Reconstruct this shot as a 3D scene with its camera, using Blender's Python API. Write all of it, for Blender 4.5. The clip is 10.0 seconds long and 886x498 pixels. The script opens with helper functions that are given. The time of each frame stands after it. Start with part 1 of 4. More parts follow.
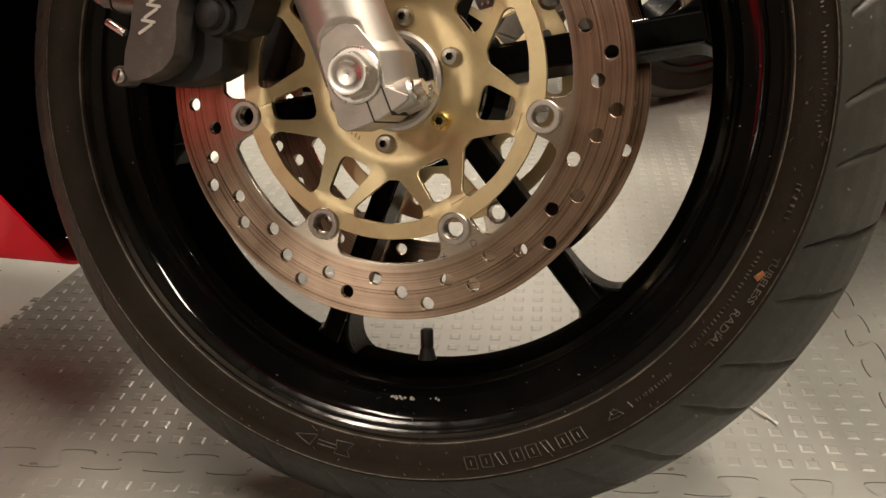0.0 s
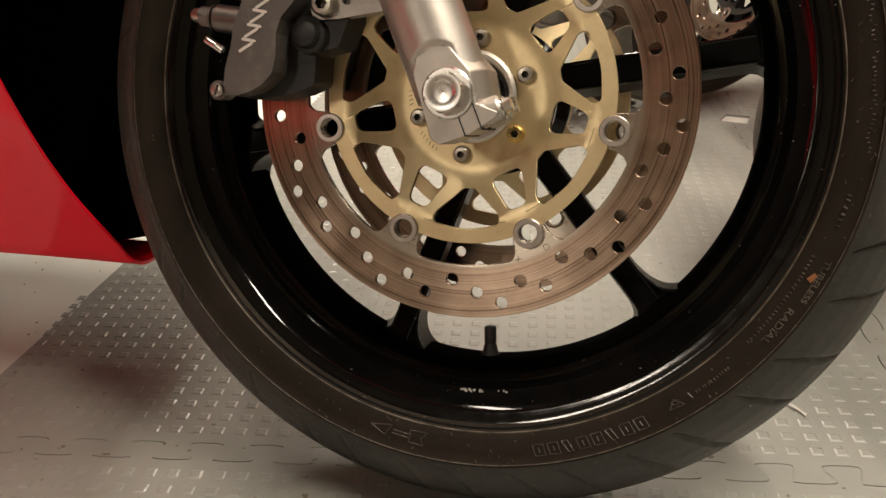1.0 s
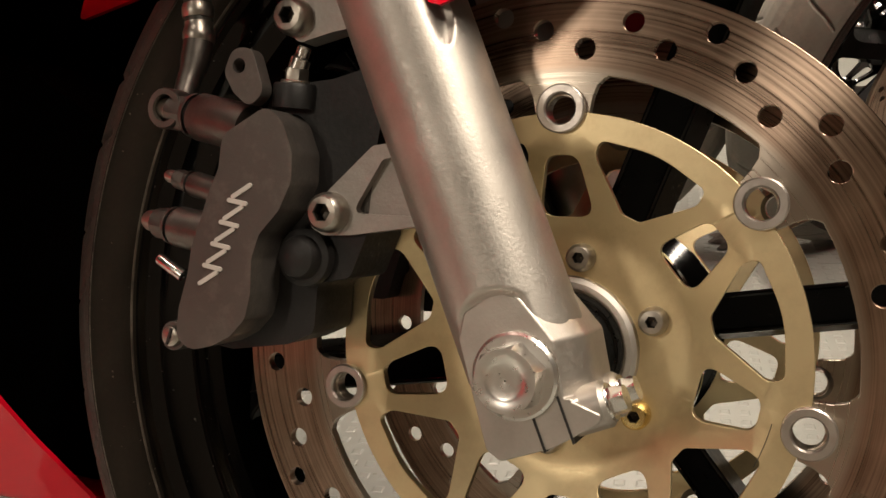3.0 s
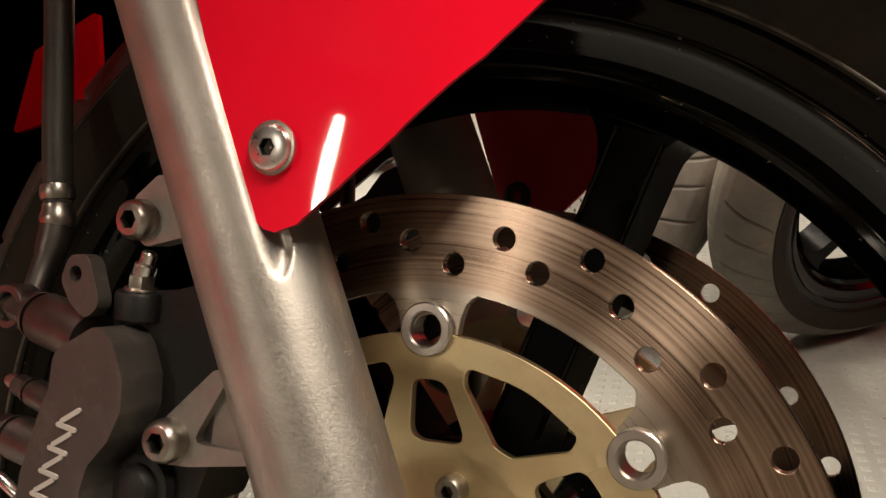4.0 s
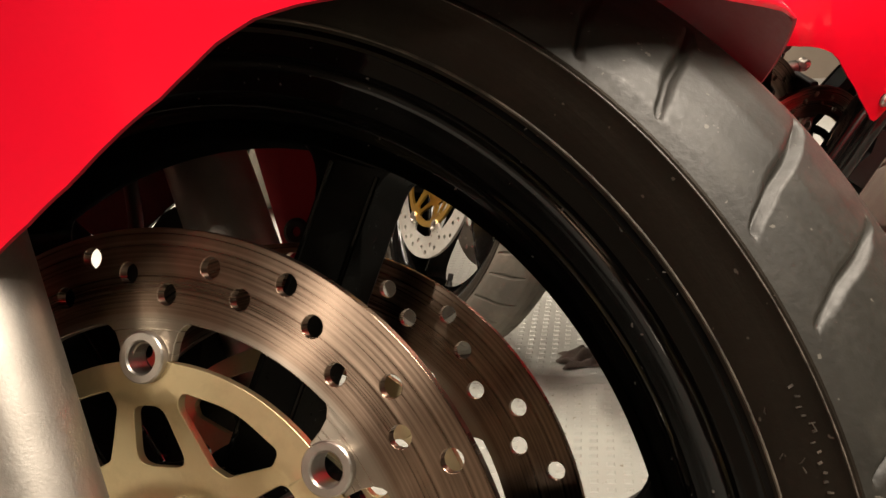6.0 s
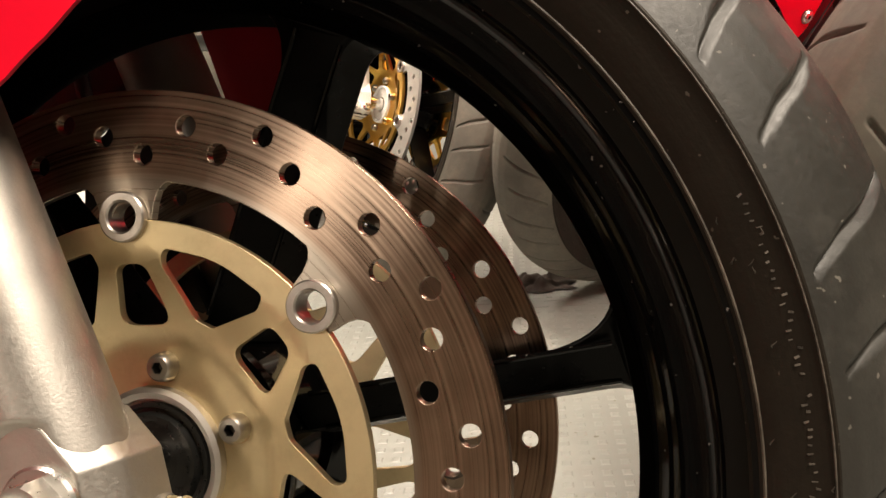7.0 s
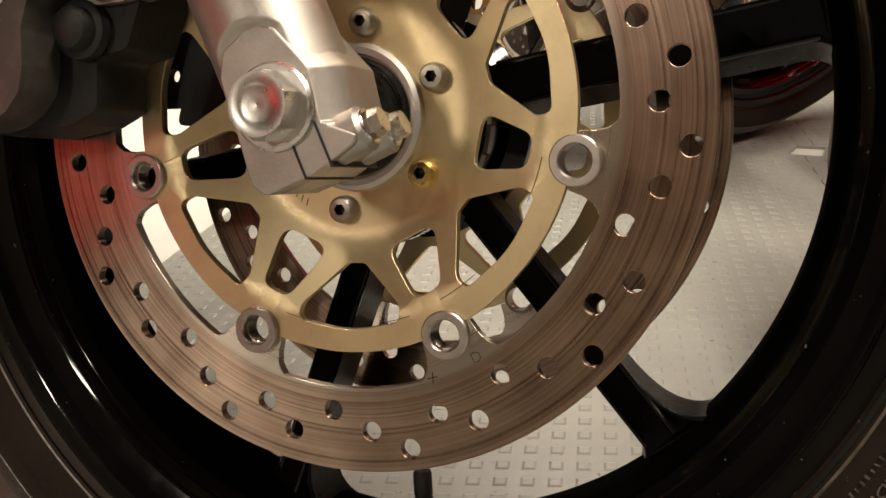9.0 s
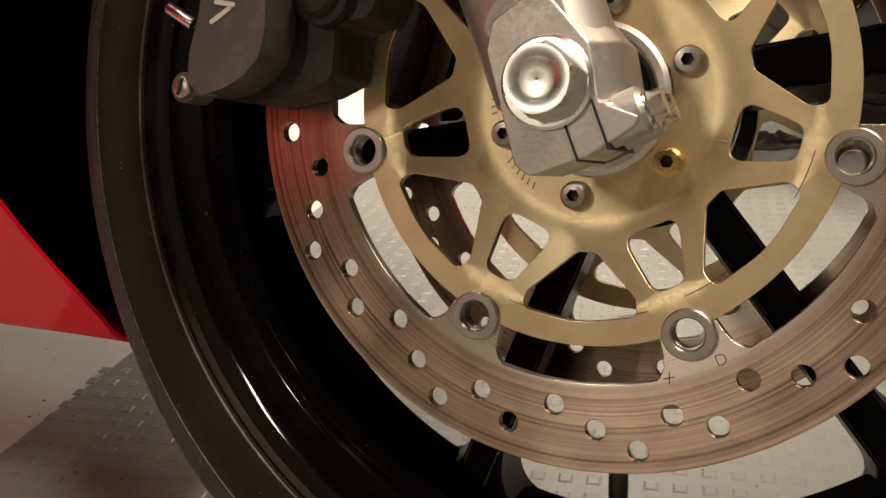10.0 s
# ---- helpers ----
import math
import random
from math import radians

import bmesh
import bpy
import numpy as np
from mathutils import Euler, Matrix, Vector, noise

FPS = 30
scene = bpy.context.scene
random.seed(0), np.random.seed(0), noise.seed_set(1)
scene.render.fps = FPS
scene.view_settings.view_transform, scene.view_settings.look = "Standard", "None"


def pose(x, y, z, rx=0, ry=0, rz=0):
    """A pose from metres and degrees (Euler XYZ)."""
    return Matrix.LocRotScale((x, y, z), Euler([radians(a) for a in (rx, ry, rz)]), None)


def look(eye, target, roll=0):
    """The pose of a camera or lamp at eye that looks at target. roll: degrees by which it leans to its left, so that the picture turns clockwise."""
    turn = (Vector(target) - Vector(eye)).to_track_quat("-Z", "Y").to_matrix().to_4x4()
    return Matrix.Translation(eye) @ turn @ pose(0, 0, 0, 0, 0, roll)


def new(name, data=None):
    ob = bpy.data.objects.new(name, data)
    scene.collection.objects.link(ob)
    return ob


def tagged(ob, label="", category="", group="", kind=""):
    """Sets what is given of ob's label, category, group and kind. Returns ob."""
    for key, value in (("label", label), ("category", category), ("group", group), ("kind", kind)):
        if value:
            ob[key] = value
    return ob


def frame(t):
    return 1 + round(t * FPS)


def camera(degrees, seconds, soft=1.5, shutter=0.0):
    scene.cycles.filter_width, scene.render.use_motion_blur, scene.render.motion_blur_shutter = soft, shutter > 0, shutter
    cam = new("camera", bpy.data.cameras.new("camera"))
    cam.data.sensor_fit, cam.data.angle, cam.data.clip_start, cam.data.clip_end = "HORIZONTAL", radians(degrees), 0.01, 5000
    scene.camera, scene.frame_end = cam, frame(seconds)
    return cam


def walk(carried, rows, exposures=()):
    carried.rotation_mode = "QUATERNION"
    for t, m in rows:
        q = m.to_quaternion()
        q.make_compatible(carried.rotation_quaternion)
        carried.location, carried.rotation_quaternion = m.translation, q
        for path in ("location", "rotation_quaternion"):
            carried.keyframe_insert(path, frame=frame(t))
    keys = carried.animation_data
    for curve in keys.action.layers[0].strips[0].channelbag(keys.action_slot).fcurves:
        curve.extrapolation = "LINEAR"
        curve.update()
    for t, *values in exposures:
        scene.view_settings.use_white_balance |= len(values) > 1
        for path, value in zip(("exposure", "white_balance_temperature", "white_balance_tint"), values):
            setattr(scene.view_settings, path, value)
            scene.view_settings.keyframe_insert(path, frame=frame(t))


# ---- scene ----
cam = camera(51.78, 10.0)
# seconds, place in metres, turn in degrees
PATH = [
    (0, 0.1945, -0.5028, 0.4521, 64.68, 2.50, 16.57),
    (0.5, 0.1902, -0.5129, 0.4693, 63.33, 2.75, 16.70),
    (1, 0.1427, -0.5587, 0.4771, 64.50, 1.65, 15.18),
    (1.5, 0.0992, -0.4920, 0.4666, 64.18, 1.79, 15.65),
    (2, 0.0725, -0.4278, 0.4630, 65.83, 3.05, 18.90),
    (2.5, 0.0712, -0.3724, 0.4564, 68.28, 3.32, 20.82),
    (3, 0.0984, -0.3127, 0.4774, 70.27, 3.77, 22.91),
    (3.2, 0.1079, -0.2882, 0.4923, 70.69, 4.22, 23.86),
    (4.3, 0.1484, -0.2259, 0.5374, 73.81, 3.04, 24.39),
    (4.5, 0.1602, -0.2238, 0.5427, 74.48, 2.95, 24.16),
    (5, 0.1858, -0.2234, 0.5506, 74.69, 3.07, 23.15),
    (5.5, 0.2104, -0.2219, 0.5382, 75.16, 3.21, 21.70),
    (5.7, 0.2151, -0.2231, 0.5310, 75.23, 3.55, 20.55),
    (6.8, 0.2106, -0.2502, 0.5038, 72.99, 4.58, 14.51),
    (7, 0.2077, -0.2601, 0.4892, 72.25, 4.90, 14.05),
    (7.5, 0.2029, -0.2715, 0.4552, 71.56, 5.82, 17.65),
    (8, 0.1975, -0.2852, 0.4426, 70.54, 5.68, 18.56),
    (8.5, 0.1801, -0.3017, 0.4164, 69.39, 5.57, 18.57),
    (9, 0.1654, -0.3204, 0.3930, 68.09, 5.36, 18.81),
    (9.5, 0.1315, -0.3297, 0.3887, 67.13, 5.65, 20.13),
    (10, 0.0926, -0.3312, 0.3907, 67.85, 3.60, 23.37),
]
walk(cam, [(t, pose(*row)) for t, *row in PATH],
     [(0, 0.08), (2.5, 0.05), (4.5, -0.10), (5, -0.12), (5.5, 0.05), (7, 0.32), (7.5, 0.10), (8.5, 0.0), (10, 0.0)])

# ---------------------------------------------------------------- world and light
world = bpy.data.worlds.new("garage_air")
scene.world = world
world.use_nodes = True
world.node_tree.nodes["Background"].inputs[0].default_value = (1.0, 0.82, 0.62, 1)
world.node_tree.nodes["Background"].inputs[1].default_value = 0.03


def strip_lamp(name, x, y, z, sx, sy, watts, rz=0, colour=(1.0, 0.865, 0.71)):
    """A tube or bulb panel under the ceiling, facing down."""
    lamp = bpy.data.lights.new(name, "AREA")
    lamp.shape, lamp.size, lamp.size_y = "RECTANGLE", sx, sy
    lamp.energy, lamp.color = watts, colour
    ob = new(name, lamp)
    ob.matrix_world = pose(x, y, z, 0, 0, rz)
    return ob


strip_lamp("tube_lamp", 1.25, 1.05, 2.42, 0.42, 1.3, 52, 20)
strip_lamp("tube_lamp", -0.75, 0.95, 2.42, 0.16, 1.3, 88, 20)
strip_lamp("tube_lamp", 1.05, -0.25, 2.42, 0.14, 1.3, 70, 20)
strip_lamp("tube_lamp", -0.90, -0.12, 2.42, 0.14, 1.3, 34, 20)
# unseen far lamp, added to brighten the parked motorcycles
strip_lamp("tube_lamp", -0.6, 2.6, 2.42, 0.14, 1.3, 60, 20)
wall_lamp = strip_lamp("wall_lamp", -1.15, -3.0, 2.1, 0.07, 0.6, 12)
wall_lamp.matrix_world = look((-1.15, -3.0, 2.1), (0.0, 0.0, 0.4))

# ---------------------------------------------------------------- materials
MATS = {}


def nodes_of(name):
    m = bpy.data.materials.new(name)
    m.use_nodes = True
    t = m.node_tree
    return m, t, t.nodes["Principled BSDF"]


def add(t, kind, **props):
    n = t.nodes.new(kind)
    for k, v in props.items():
        n.inputs[k].default_value = v
    return n


def ramp(t, fac, stops):
    r = t.nodes.new("ShaderNodeValToRGB")
    while len(r.color_ramp.elements) < len(stops):
        r.color_ramp.elements.new(0.5)
    for e, (p, c) in zip(r.color_ramp.elements, stops):
        e.position, e.color = p, (*c, 1) if len(c) == 3 else c
    t.links.new(fac, r.inputs[0])
    return r


def surface(name, c1, c2, rough=(0.4, 0.6), metal=0.0, big=14, fine=260, bump=0.15, depth=0.0004, coat=0.0, spec=0.5,
            dust=0.0, dust_colour=(0.35, 0.31, 0.26)):
    """Two-scale varied surface: broad blotches between c1 and c2, fine grain in roughness and bump, and specks of dust."""
    m, t, p = nodes_of(name)
    tc = t.nodes.new("ShaderNodeTexCoord")
    a = add(t, "ShaderNodeTexNoise", Scale=big, Detail=5, Roughness=0.6)
    b = add(t, "ShaderNodeTexNoise", Scale=fine, Detail=3, Roughness=0.6)
    for n in (a, b):
        t.links.new(tc.outputs["Object"], n.inputs["Vector"])
    col = ramp(t, a.outputs[0], [(0.35, c1), (0.65, c2)])
    out = col.outputs[0]
    if dust:
        d = add(t, "ShaderNodeTexNoise", Scale=big * 3.3, Detail=8, Roughness=0.7)
        t.links.new(tc.outputs["Object"], d.inputs["Vector"])
        dr = ramp(t, d.outputs[0], [(0.5, (0, 0, 0)), (0.8, (dust, dust, dust))])
        mx = t.nodes.new("ShaderNodeMix")
        mx.data_type = "RGBA"
        mx.inputs[7].default_value = (*dust_colour, 1)
        t.links.new(dr.outputs[0], mx.inputs[0])
        t.links.new(out, mx.inputs[6])
        out = mx.outputs[2]
    t.links.new(out, p.inputs["Base Color"])
    rr = ramp(t, b.outputs[0], [(0.3, (rough[0],) * 3), (0.7, (rough[1],) * 3)])
    t.links.new(rr.outputs[0], p.inputs["Roughness"])
    bp = add(t, "ShaderNodeBump", Strength=bump, Distance=depth)
    t.links.new(b.outputs[0], bp.inputs["Height"])
    t.links.new(bp.outputs[0], p.inputs["Normal"])
    p.inputs["Metallic"].default_value = metal
    p.inputs["Coat Weight"].default_value = coat
    p.inputs["Coat Roughness"].default_value = 0.03
    p.inputs["Specular IOR Level"].default_value = spec
    MATS[name] = m
    return m


def turned(name, c1, c2, rough, scale, bump=0.2, centre=(0, 0, 0.30), bare_colour=(0.50, 0.44, 0.37)):
    """Metal with fine rings round the wheel axis, as a pad or a lathe leaves them."""
    m, t, p = nodes_of(name)
    tc = t.nodes.new("ShaderNodeTexCoord")
    sub = t.nodes.new("ShaderNodeVectorMath")
    sub.operation = "SUBTRACT"
    sub.inputs[1].default_value = centre
    t.links.new(tc.outputs["Object"], sub.inputs[0])
    flat = t.nodes.new("ShaderNodeVectorMath")
    flat.operation = "MULTIPLY"
    flat.inputs[1].default_value = (1, 0, 1)
    t.links.new(sub.outputs[0], flat.inputs[0])
    ln = t.nodes.new("ShaderNodeVectorMath")
    ln.operation = "LENGTH"
    t.links.new(flat.outputs[0], ln.inputs[0])
    comb = t.nodes.new("ShaderNodeCombineXYZ")
    t.links.new(ln.outputs["Value"], comb.inputs[0])
    far = t.nodes.new("ShaderNodeVectorMath")
    far.operation = "MULTIPLY_ADD"
    far.inputs[1].default_value = (0.005, 0.005, 0.005)
    t.links.new(flat.outputs[0], far.inputs[0])
    t.links.new(comb.outputs[0], far.inputs[2])
    rings = add(t, "ShaderNodeTexNoise", Scale=scale, Detail=4, Roughness=0.65)
    t.links.new(far.outputs[0], rings.inputs["Vector"])
    blot = add(t, "ShaderNodeTexNoise", Scale=30, Detail=4)
    t.links.new(tc.outputs["Object"], blot.inputs["Vector"])
    mixf = t.nodes.new("ShaderNodeMath")
    mixf.operation = "MULTIPLY_ADD"
    mixf.inputs[1].default_value = 0.62
    t.links.new(rings.outputs[0], mixf.inputs[0])
    half = t.nodes.new("ShaderNodeMath")
    half.operation = "MULTIPLY"
    half.inputs[1].default_value = 0.38
    t.links.new(blot.outputs[0], half.inputs[0])
    t.links.new(half.outputs[0], mixf.inputs[2])
    col = ramp(t, mixf.outputs[0], [(0.38, c1), (0.62, c2)])
    # inside the swept band the steel is bare and paler
    bare = ramp(t, ln.outputs["Value"], [(0.1158, (1, 1, 1)), (0.1172, (0, 0, 0))])
    mx = t.nodes.new("ShaderNodeMix")
    mx.data_type = "RGBA"
    mx.inputs[7].default_value = (*bare_colour, 1)
    t.links.new(bare.outputs[0], mx.inputs[0])
    t.links.new(col.outputs[0], mx.inputs[6])
    t.links.new(mx.outputs[2], p.inputs["Base Color"])
    rr = ramp(t, rings.outputs[0], [(0.3, (rough[0],) * 3), (0.7, (rough[1],) * 3)])
    t.links.new(rr.outputs[0], p.inputs["Roughness"])
    bp = add(t, "ShaderNodeBump", Strength=bump, Distance=0.0003)
    t.links.new(rings.outputs[0], bp.inputs["Height"])
    t.links.new(bp.outputs[0], p.inputs["Normal"])
    p.inputs["Metallic"].default_value = 1.0
    tg = t.nodes.new("ShaderNodeTangent")
    tg.direction_type, tg.axis = "RADIAL", "Y"
    t.links.new(tg.outputs[0], p.inputs["Tangent"])
    p.inputs["Anisotropic"].default_value = 0.97
    p.inputs["Anisotropic Rotation"].default_value = 0.25
    MATS[name] = m
    return m


DISC = turned("disc_steel", (0.185, 0.127, 0.092), (0.54, 0.405, 0.310), (0.24, 0.36), 700)
GOLD = surface("gold_anodised", (0.72, 0.58, 0.34), (0.80, 0.67, 0.41), (0.36, 0.47), 1.0, 9, 900, 0.05, 0.0002, dust=0.4, dust_colour=(0.34, 0.22, 0.10))
ALLOY = surface("fork_alloy", (0.44, 0.41, 0.37), (0.56, 0.53, 0.485), (0.40, 0.54), 1.0, 26, 750, 0.42, 0.0002)
BOLT = surface("worn_bolt_steel", (0.34, 0.31, 0.27), (0.48, 0.45, 0.40), (0.28, 0.42), 1.0, 80, 500, 0.15)
AXLE = surface("frosted_axle_steel", (0.72, 0.70, 0.66), (0.78, 0.76, 0.72), (0.26, 0.34), 1.0, 8, 300, 0.02)
STEEL = surface("bright_steel", (0.62, 0.60, 0.56), (0.74, 0.72, 0.68), (0.16, 0.28), 1.0, 60, 500, 0.1)
BRASS = surface("zinc_yellow_steel", (0.72, 0.52, 0.18), (0.80, 0.62, 0.28), (0.2, 0.3), 1.0, 60, 500, 0.1)
BUTTON = surface("button_steel", (0.46, 0.42, 0.38), (0.58, 0.54, 0.50), (0.3, 0.42), 1.0, 90, 600, 0.15)
SOCKET = surface("greasy_socket_steel", (0.05, 0.042, 0.035), (0.09, 0.078, 0.066), (0.4, 0.55), 1.0, 90, 600, 0.1)
RIM = surface("black_gloss_paint", (0.002, 0.002, 0.002), (0.004, 0.0036, 0.0034), (0.05, 0.10), 0.0, 30, 90, 0.035, 0.0003, 0.0, 0.30)


def specks(mat, scale, level, colour):
    """Sparse fine specks of dust or grit over a material's colour."""
    t = mat.node_tree
    p = t.nodes["Principled BSDF"]
    tc = t.nodes.new("ShaderNodeTexCoord")
    n = add(t, "ShaderNodeTexNoise", Scale=scale, Detail=2, Roughness=0.5)
    t.links.new(tc.outputs["Object"], n.inputs["Vector"])
    f = ramp(t, n.outputs[0], [(level, (0, 0, 0)), (level + 0.03, (1, 1, 1))])
    mx = t.nodes.new("ShaderNodeMix")
    mx.data_type = "RGBA"
    mx.inputs[7].default_value = (*colour, 1)
    t.links.new(f.outputs[0], mx.inputs[0])
    t.links.new(p.inputs["Base Color"].links[0].from_socket, mx.inputs[6])
    t.links.new(mx.outputs[2], p.inputs["Base Color"])


def ring_relief(mat, scale, strength, depth, centre=(0, 0, 0.30)):
    """Adds faint rings round the axle to a material's relief: wiping marks and fine scratches."""
    t = mat.node_tree
    p = t.nodes["Principled BSDF"]
    tc = t.nodes.new("ShaderNodeTexCoord")
    sub = t.nodes.new("ShaderNodeVectorMath")
    sub.operation = "SUBTRACT"
    sub.inputs[1].default_value = centre
    t.links.new(tc.outputs["Object"], sub.inputs[0])
    flat = t.nodes.new("ShaderNodeVectorMath")
    flat.operation = "MULTIPLY"
    flat.inputs[1].default_value = (1, 0, 1)
    t.links.new(sub.outputs[0], flat.inputs[0])
    ln = t.nodes.new("ShaderNodeVectorMath")
    ln.operation = "LENGTH"
    t.links.new(flat.outputs[0], ln.inputs[0])
    sep = t.nodes.new("ShaderNodeSeparateXYZ")
    t.links.new(tc.outputs["Object"], sep.inputs[0])
    comb = t.nodes.new("ShaderNodeCombineXYZ")
    t.links.new(ln.outputs["Value"], comb.inputs[0])
    t.links.new(sep.outputs["Y"], comb.inputs[1])
    mul = t.nodes.new("ShaderNodeVectorMath")
    mul.operation = "MULTIPLY_ADD"
    mul.inputs[1].default_value = (0.03, 0.03, 0.03)
    t.links.new(sub.outputs[0], mul.inputs[0])
    t.links.new(comb.outputs[0], mul.inputs[2])
    nz = add(t, "ShaderNodeTexNoise", Scale=scale, Detail=3, Roughness=0.6)
    t.links.new(mul.outputs[0], nz.inputs["Vector"])
    bp = add(t, "ShaderNodeBump", Strength=strength, Distance=depth)
    t.links.new(nz.outputs[0], bp.inputs["Height"])
    old = p.inputs["Normal"].links[0].from_socket
    t.links.new(old, bp.inputs["Normal"])
    t.links.new(bp.outputs[0], p.inputs["Normal"])


RIMBED = surface("dull_black_paint", (0.002, 0.002, 0.002), (0.004, 0.0036, 0.0034), (0.26, 0.38), 0.0, 30, 200, 0.1, 0.0003, 0.0, 0.09, dust=0.15, dust_colour=(0.02, 0.018, 0.015))
ring_relief(RIM, 340, 0.13, 0.0003)
RUBBER = surface("sidewall_rubber", (0.0062, 0.0047, 0.0034), (0.0105, 0.0080, 0.0058), (0.46, 0.62), 0.0, 18, 420, 0.4, dust=0.18,
                 dust_colour=(0.042, 0.030, 0.020), spec=0.22)
RUBBER.node_tree.nodes["Principled BSDF"].inputs["Specular Tint"].default_value = (1.0, 0.88, 0.74, 1)
TREAD = surface("tread_rubber", (0.017, 0.016, 0.0132), (0.032, 0.030, 0.025), (0.42, 0.54), 0.0, 11, 420, 0.3, spec=0.5, dust=0.4,
                dust_colour=(0.10, 0.094, 0.08))
ring_relief(RUBBER, 260, 0.35, 0.0006)
specks(RIM, 330, 0.73, (0.13, 0.12, 0.11))
specks(RUBBER, 300, 0.73, (0.10, 0.085, 0.07))
specks(TREAD, 260, 0.72, (0.14, 0.13, 0.11))
RED = surface("red_gloss_paint", (0.91, 0.006, 0.030), (0.94, 0.008, 0.034), (0.35, 0.42), 0.0, 3, 40, 0.0, 0.0001, 1.0, 0.02)
# the fender's red again, darkened for the shade under the shell
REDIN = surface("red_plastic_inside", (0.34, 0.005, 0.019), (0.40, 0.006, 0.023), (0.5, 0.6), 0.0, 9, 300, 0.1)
BLACK = surface("black_plastic", (0.008, 0.008, 0.008), (0.014, 0.013, 0.012), (0.45, 0.6), 0.0, 20, 300, 0.2)
# a tenth of BLACK's tone: shade is put into this colour
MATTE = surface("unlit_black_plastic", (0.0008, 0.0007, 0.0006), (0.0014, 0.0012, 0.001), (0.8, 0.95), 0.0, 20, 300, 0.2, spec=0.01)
CALIPER = surface("grey_anodised", (0.092, 0.081, 0.074), (0.115, 0.103, 0.093), (0.38, 0.50), 0.55, 18, 800, 0.2, dust=0.3)
CALDARK = surface("black_cast_alloy", (0.004, 0.0036, 0.0034), (0.008, 0.007, 0.0066), (0.45, 0.6), 0.0, 30, 500, 0.3)
HOSE = surface("dull_hose_rubber", (0.020, 0.018, 0.013), (0.036, 0.032, 0.024), (0.4, 0.55), 0.0, 40, 900, 0.5, 0.0004)
SEAL = surface("seal_rubber", (0.006, 0.006, 0.0055), (0.010, 0.010, 0.009), (0.25, 0.38), 0.0, 30, 400, 0.05)
CAST = surface("cast_alloy", (0.36, 0.33, 0.30), (0.44, 0.41, 0.38), (0.45, 0.6), 1.0, 40, 700, 0.3)
GUNMETAL = surface("gunmetal", (0.12, 0.108, 0.097), (0.19, 0.172, 0.155), (0.36, 0.50), 1.0, 40, 700, 0.15)
LOGO = surface("pale_paint", (0.50, 0.46, 0.42), (0.58, 0.54, 0.50), (0.4, 0.5), 0.0, 40, 400, 0.05)
LINE = surface("pale_rubbed_line", (0.035, 0.029, 0.022), (0.16, 0.135, 0.105), (0.4, 0.6), 0.0, 60, 700, 0.3)
RIDGE = surface("rubbed_rubber_ridge", (0.019, 0.0155, 0.012), (0.050, 0.041, 0.032), (0.36, 0.5), 0.0, 150, 700, 0.3)
MARK = surface("scuffed_rubber_mark", (0.022, 0.018, 0.014), (0.12, 0.10, 0.08), (0.4, 0.6), 0.0, 200, 900, 0.3)
RUST = surface("rust_smear", (0.20, 0.07, 0.02), (0.28, 0.11, 0.04), (0.6, 0.8), 0.0, 200, 900, 0.3)
MAT = surface("grey_floor_mat", (0.20, 0.205, 0.188), (0.26, 0.265, 0.242), (0.32, 0.48), 0.0, 5, 160, 0.12, 0.0005, 0.0, 0.5,
              dust=0.25, dust_colour=(0.20, 0.17, 0.13))
specks(MAT, 90, 0.70, (0.10, 0.085, 0.06))
CONCRETE = surface("white_painted_floor", (0.50, 0.505, 0.475), (0.60, 0.605, 0.57), (0.3, 0.5), 0.0, 2.2, 120, 0.1, 0.0005,
                   dust=0.35, dust_colour=(0.38, 0.33, 0.27))
CEILING = surface("ceiling_boards", (0.026, 0.021, 0.017), (0.038, 0.031, 0.025), (0.7, 0.85), 0.0, 1.2, 60, 0.1)
WALLS = surface("wall_paint", (0.20, 0.165, 0.13), (0.27, 0.225, 0.18), (0.7, 0.85), 0.0, 1.2, 60, 0.1)
WHITE = surface("white_gloss_paint", (0.72, 0.71, 0.68), (0.76, 0.75, 0.72), (0.2, 0.3), 0.0, 5, 90, 0.02, 0.0002, 0.6)
YELLOW = surface("yellow_gloss_paint", (0.72, 0.36, 0.03), (0.76, 0.40, 0.04), (0.25, 0.35), 0.0, 5, 90, 0.02, 0.0002, 0.6)


# ---------------------------------------------------------------- mesh helpers
UP = Vector((0, 0, 0.30))      # the bike's own origin is the foot of its front wheel


def mesh_ob(name, bm, mat, smooth=True, angle=35):
    me = bpy.data.meshes.new(name)
    bmesh.ops.recalc_face_normals(bm, faces=bm.faces[:])
    if smooth:
        for f in bm.faces:
            f.smooth = True
        for e in bm.edges:
            if len(e.link_faces) == 1 or (len(e.link_faces) == 2 and e.calc_face_angle(0) > radians(angle)):
                e.smooth = False
    two = any(f.material_index for f in bm.faces)
    bm.to_mesh(me)
    bm.free()
    me.materials.append(mat)
    if two:
        me.materials.append(SOCKET)         # darker inside of the socket
    return new(name, me)


def part(name, bm, mat, parent, label="", smooth=True, angle=35, bevel=0.0, lift=True):
    if lift:
        bmesh.ops.translate(bm, verts=bm.verts[:], vec=UP)
    ob = mesh_ob(name, bm, mat, smooth, angle)
    ob.parent = parent
    if label:
        tagged(ob, label)
    if bevel:
        b = ob.modifiers.new("edge", "BEVEL")
        b.width, b.segments, b.limit_method, b.angle_limit, b.harden_normals = bevel, 2, "ANGLE", radians(40), False
    return ob


def pol(r, a, y=0.0):
    a = radians(a)
    return Vector((r * math.cos(a), y, r * math.sin(a)))


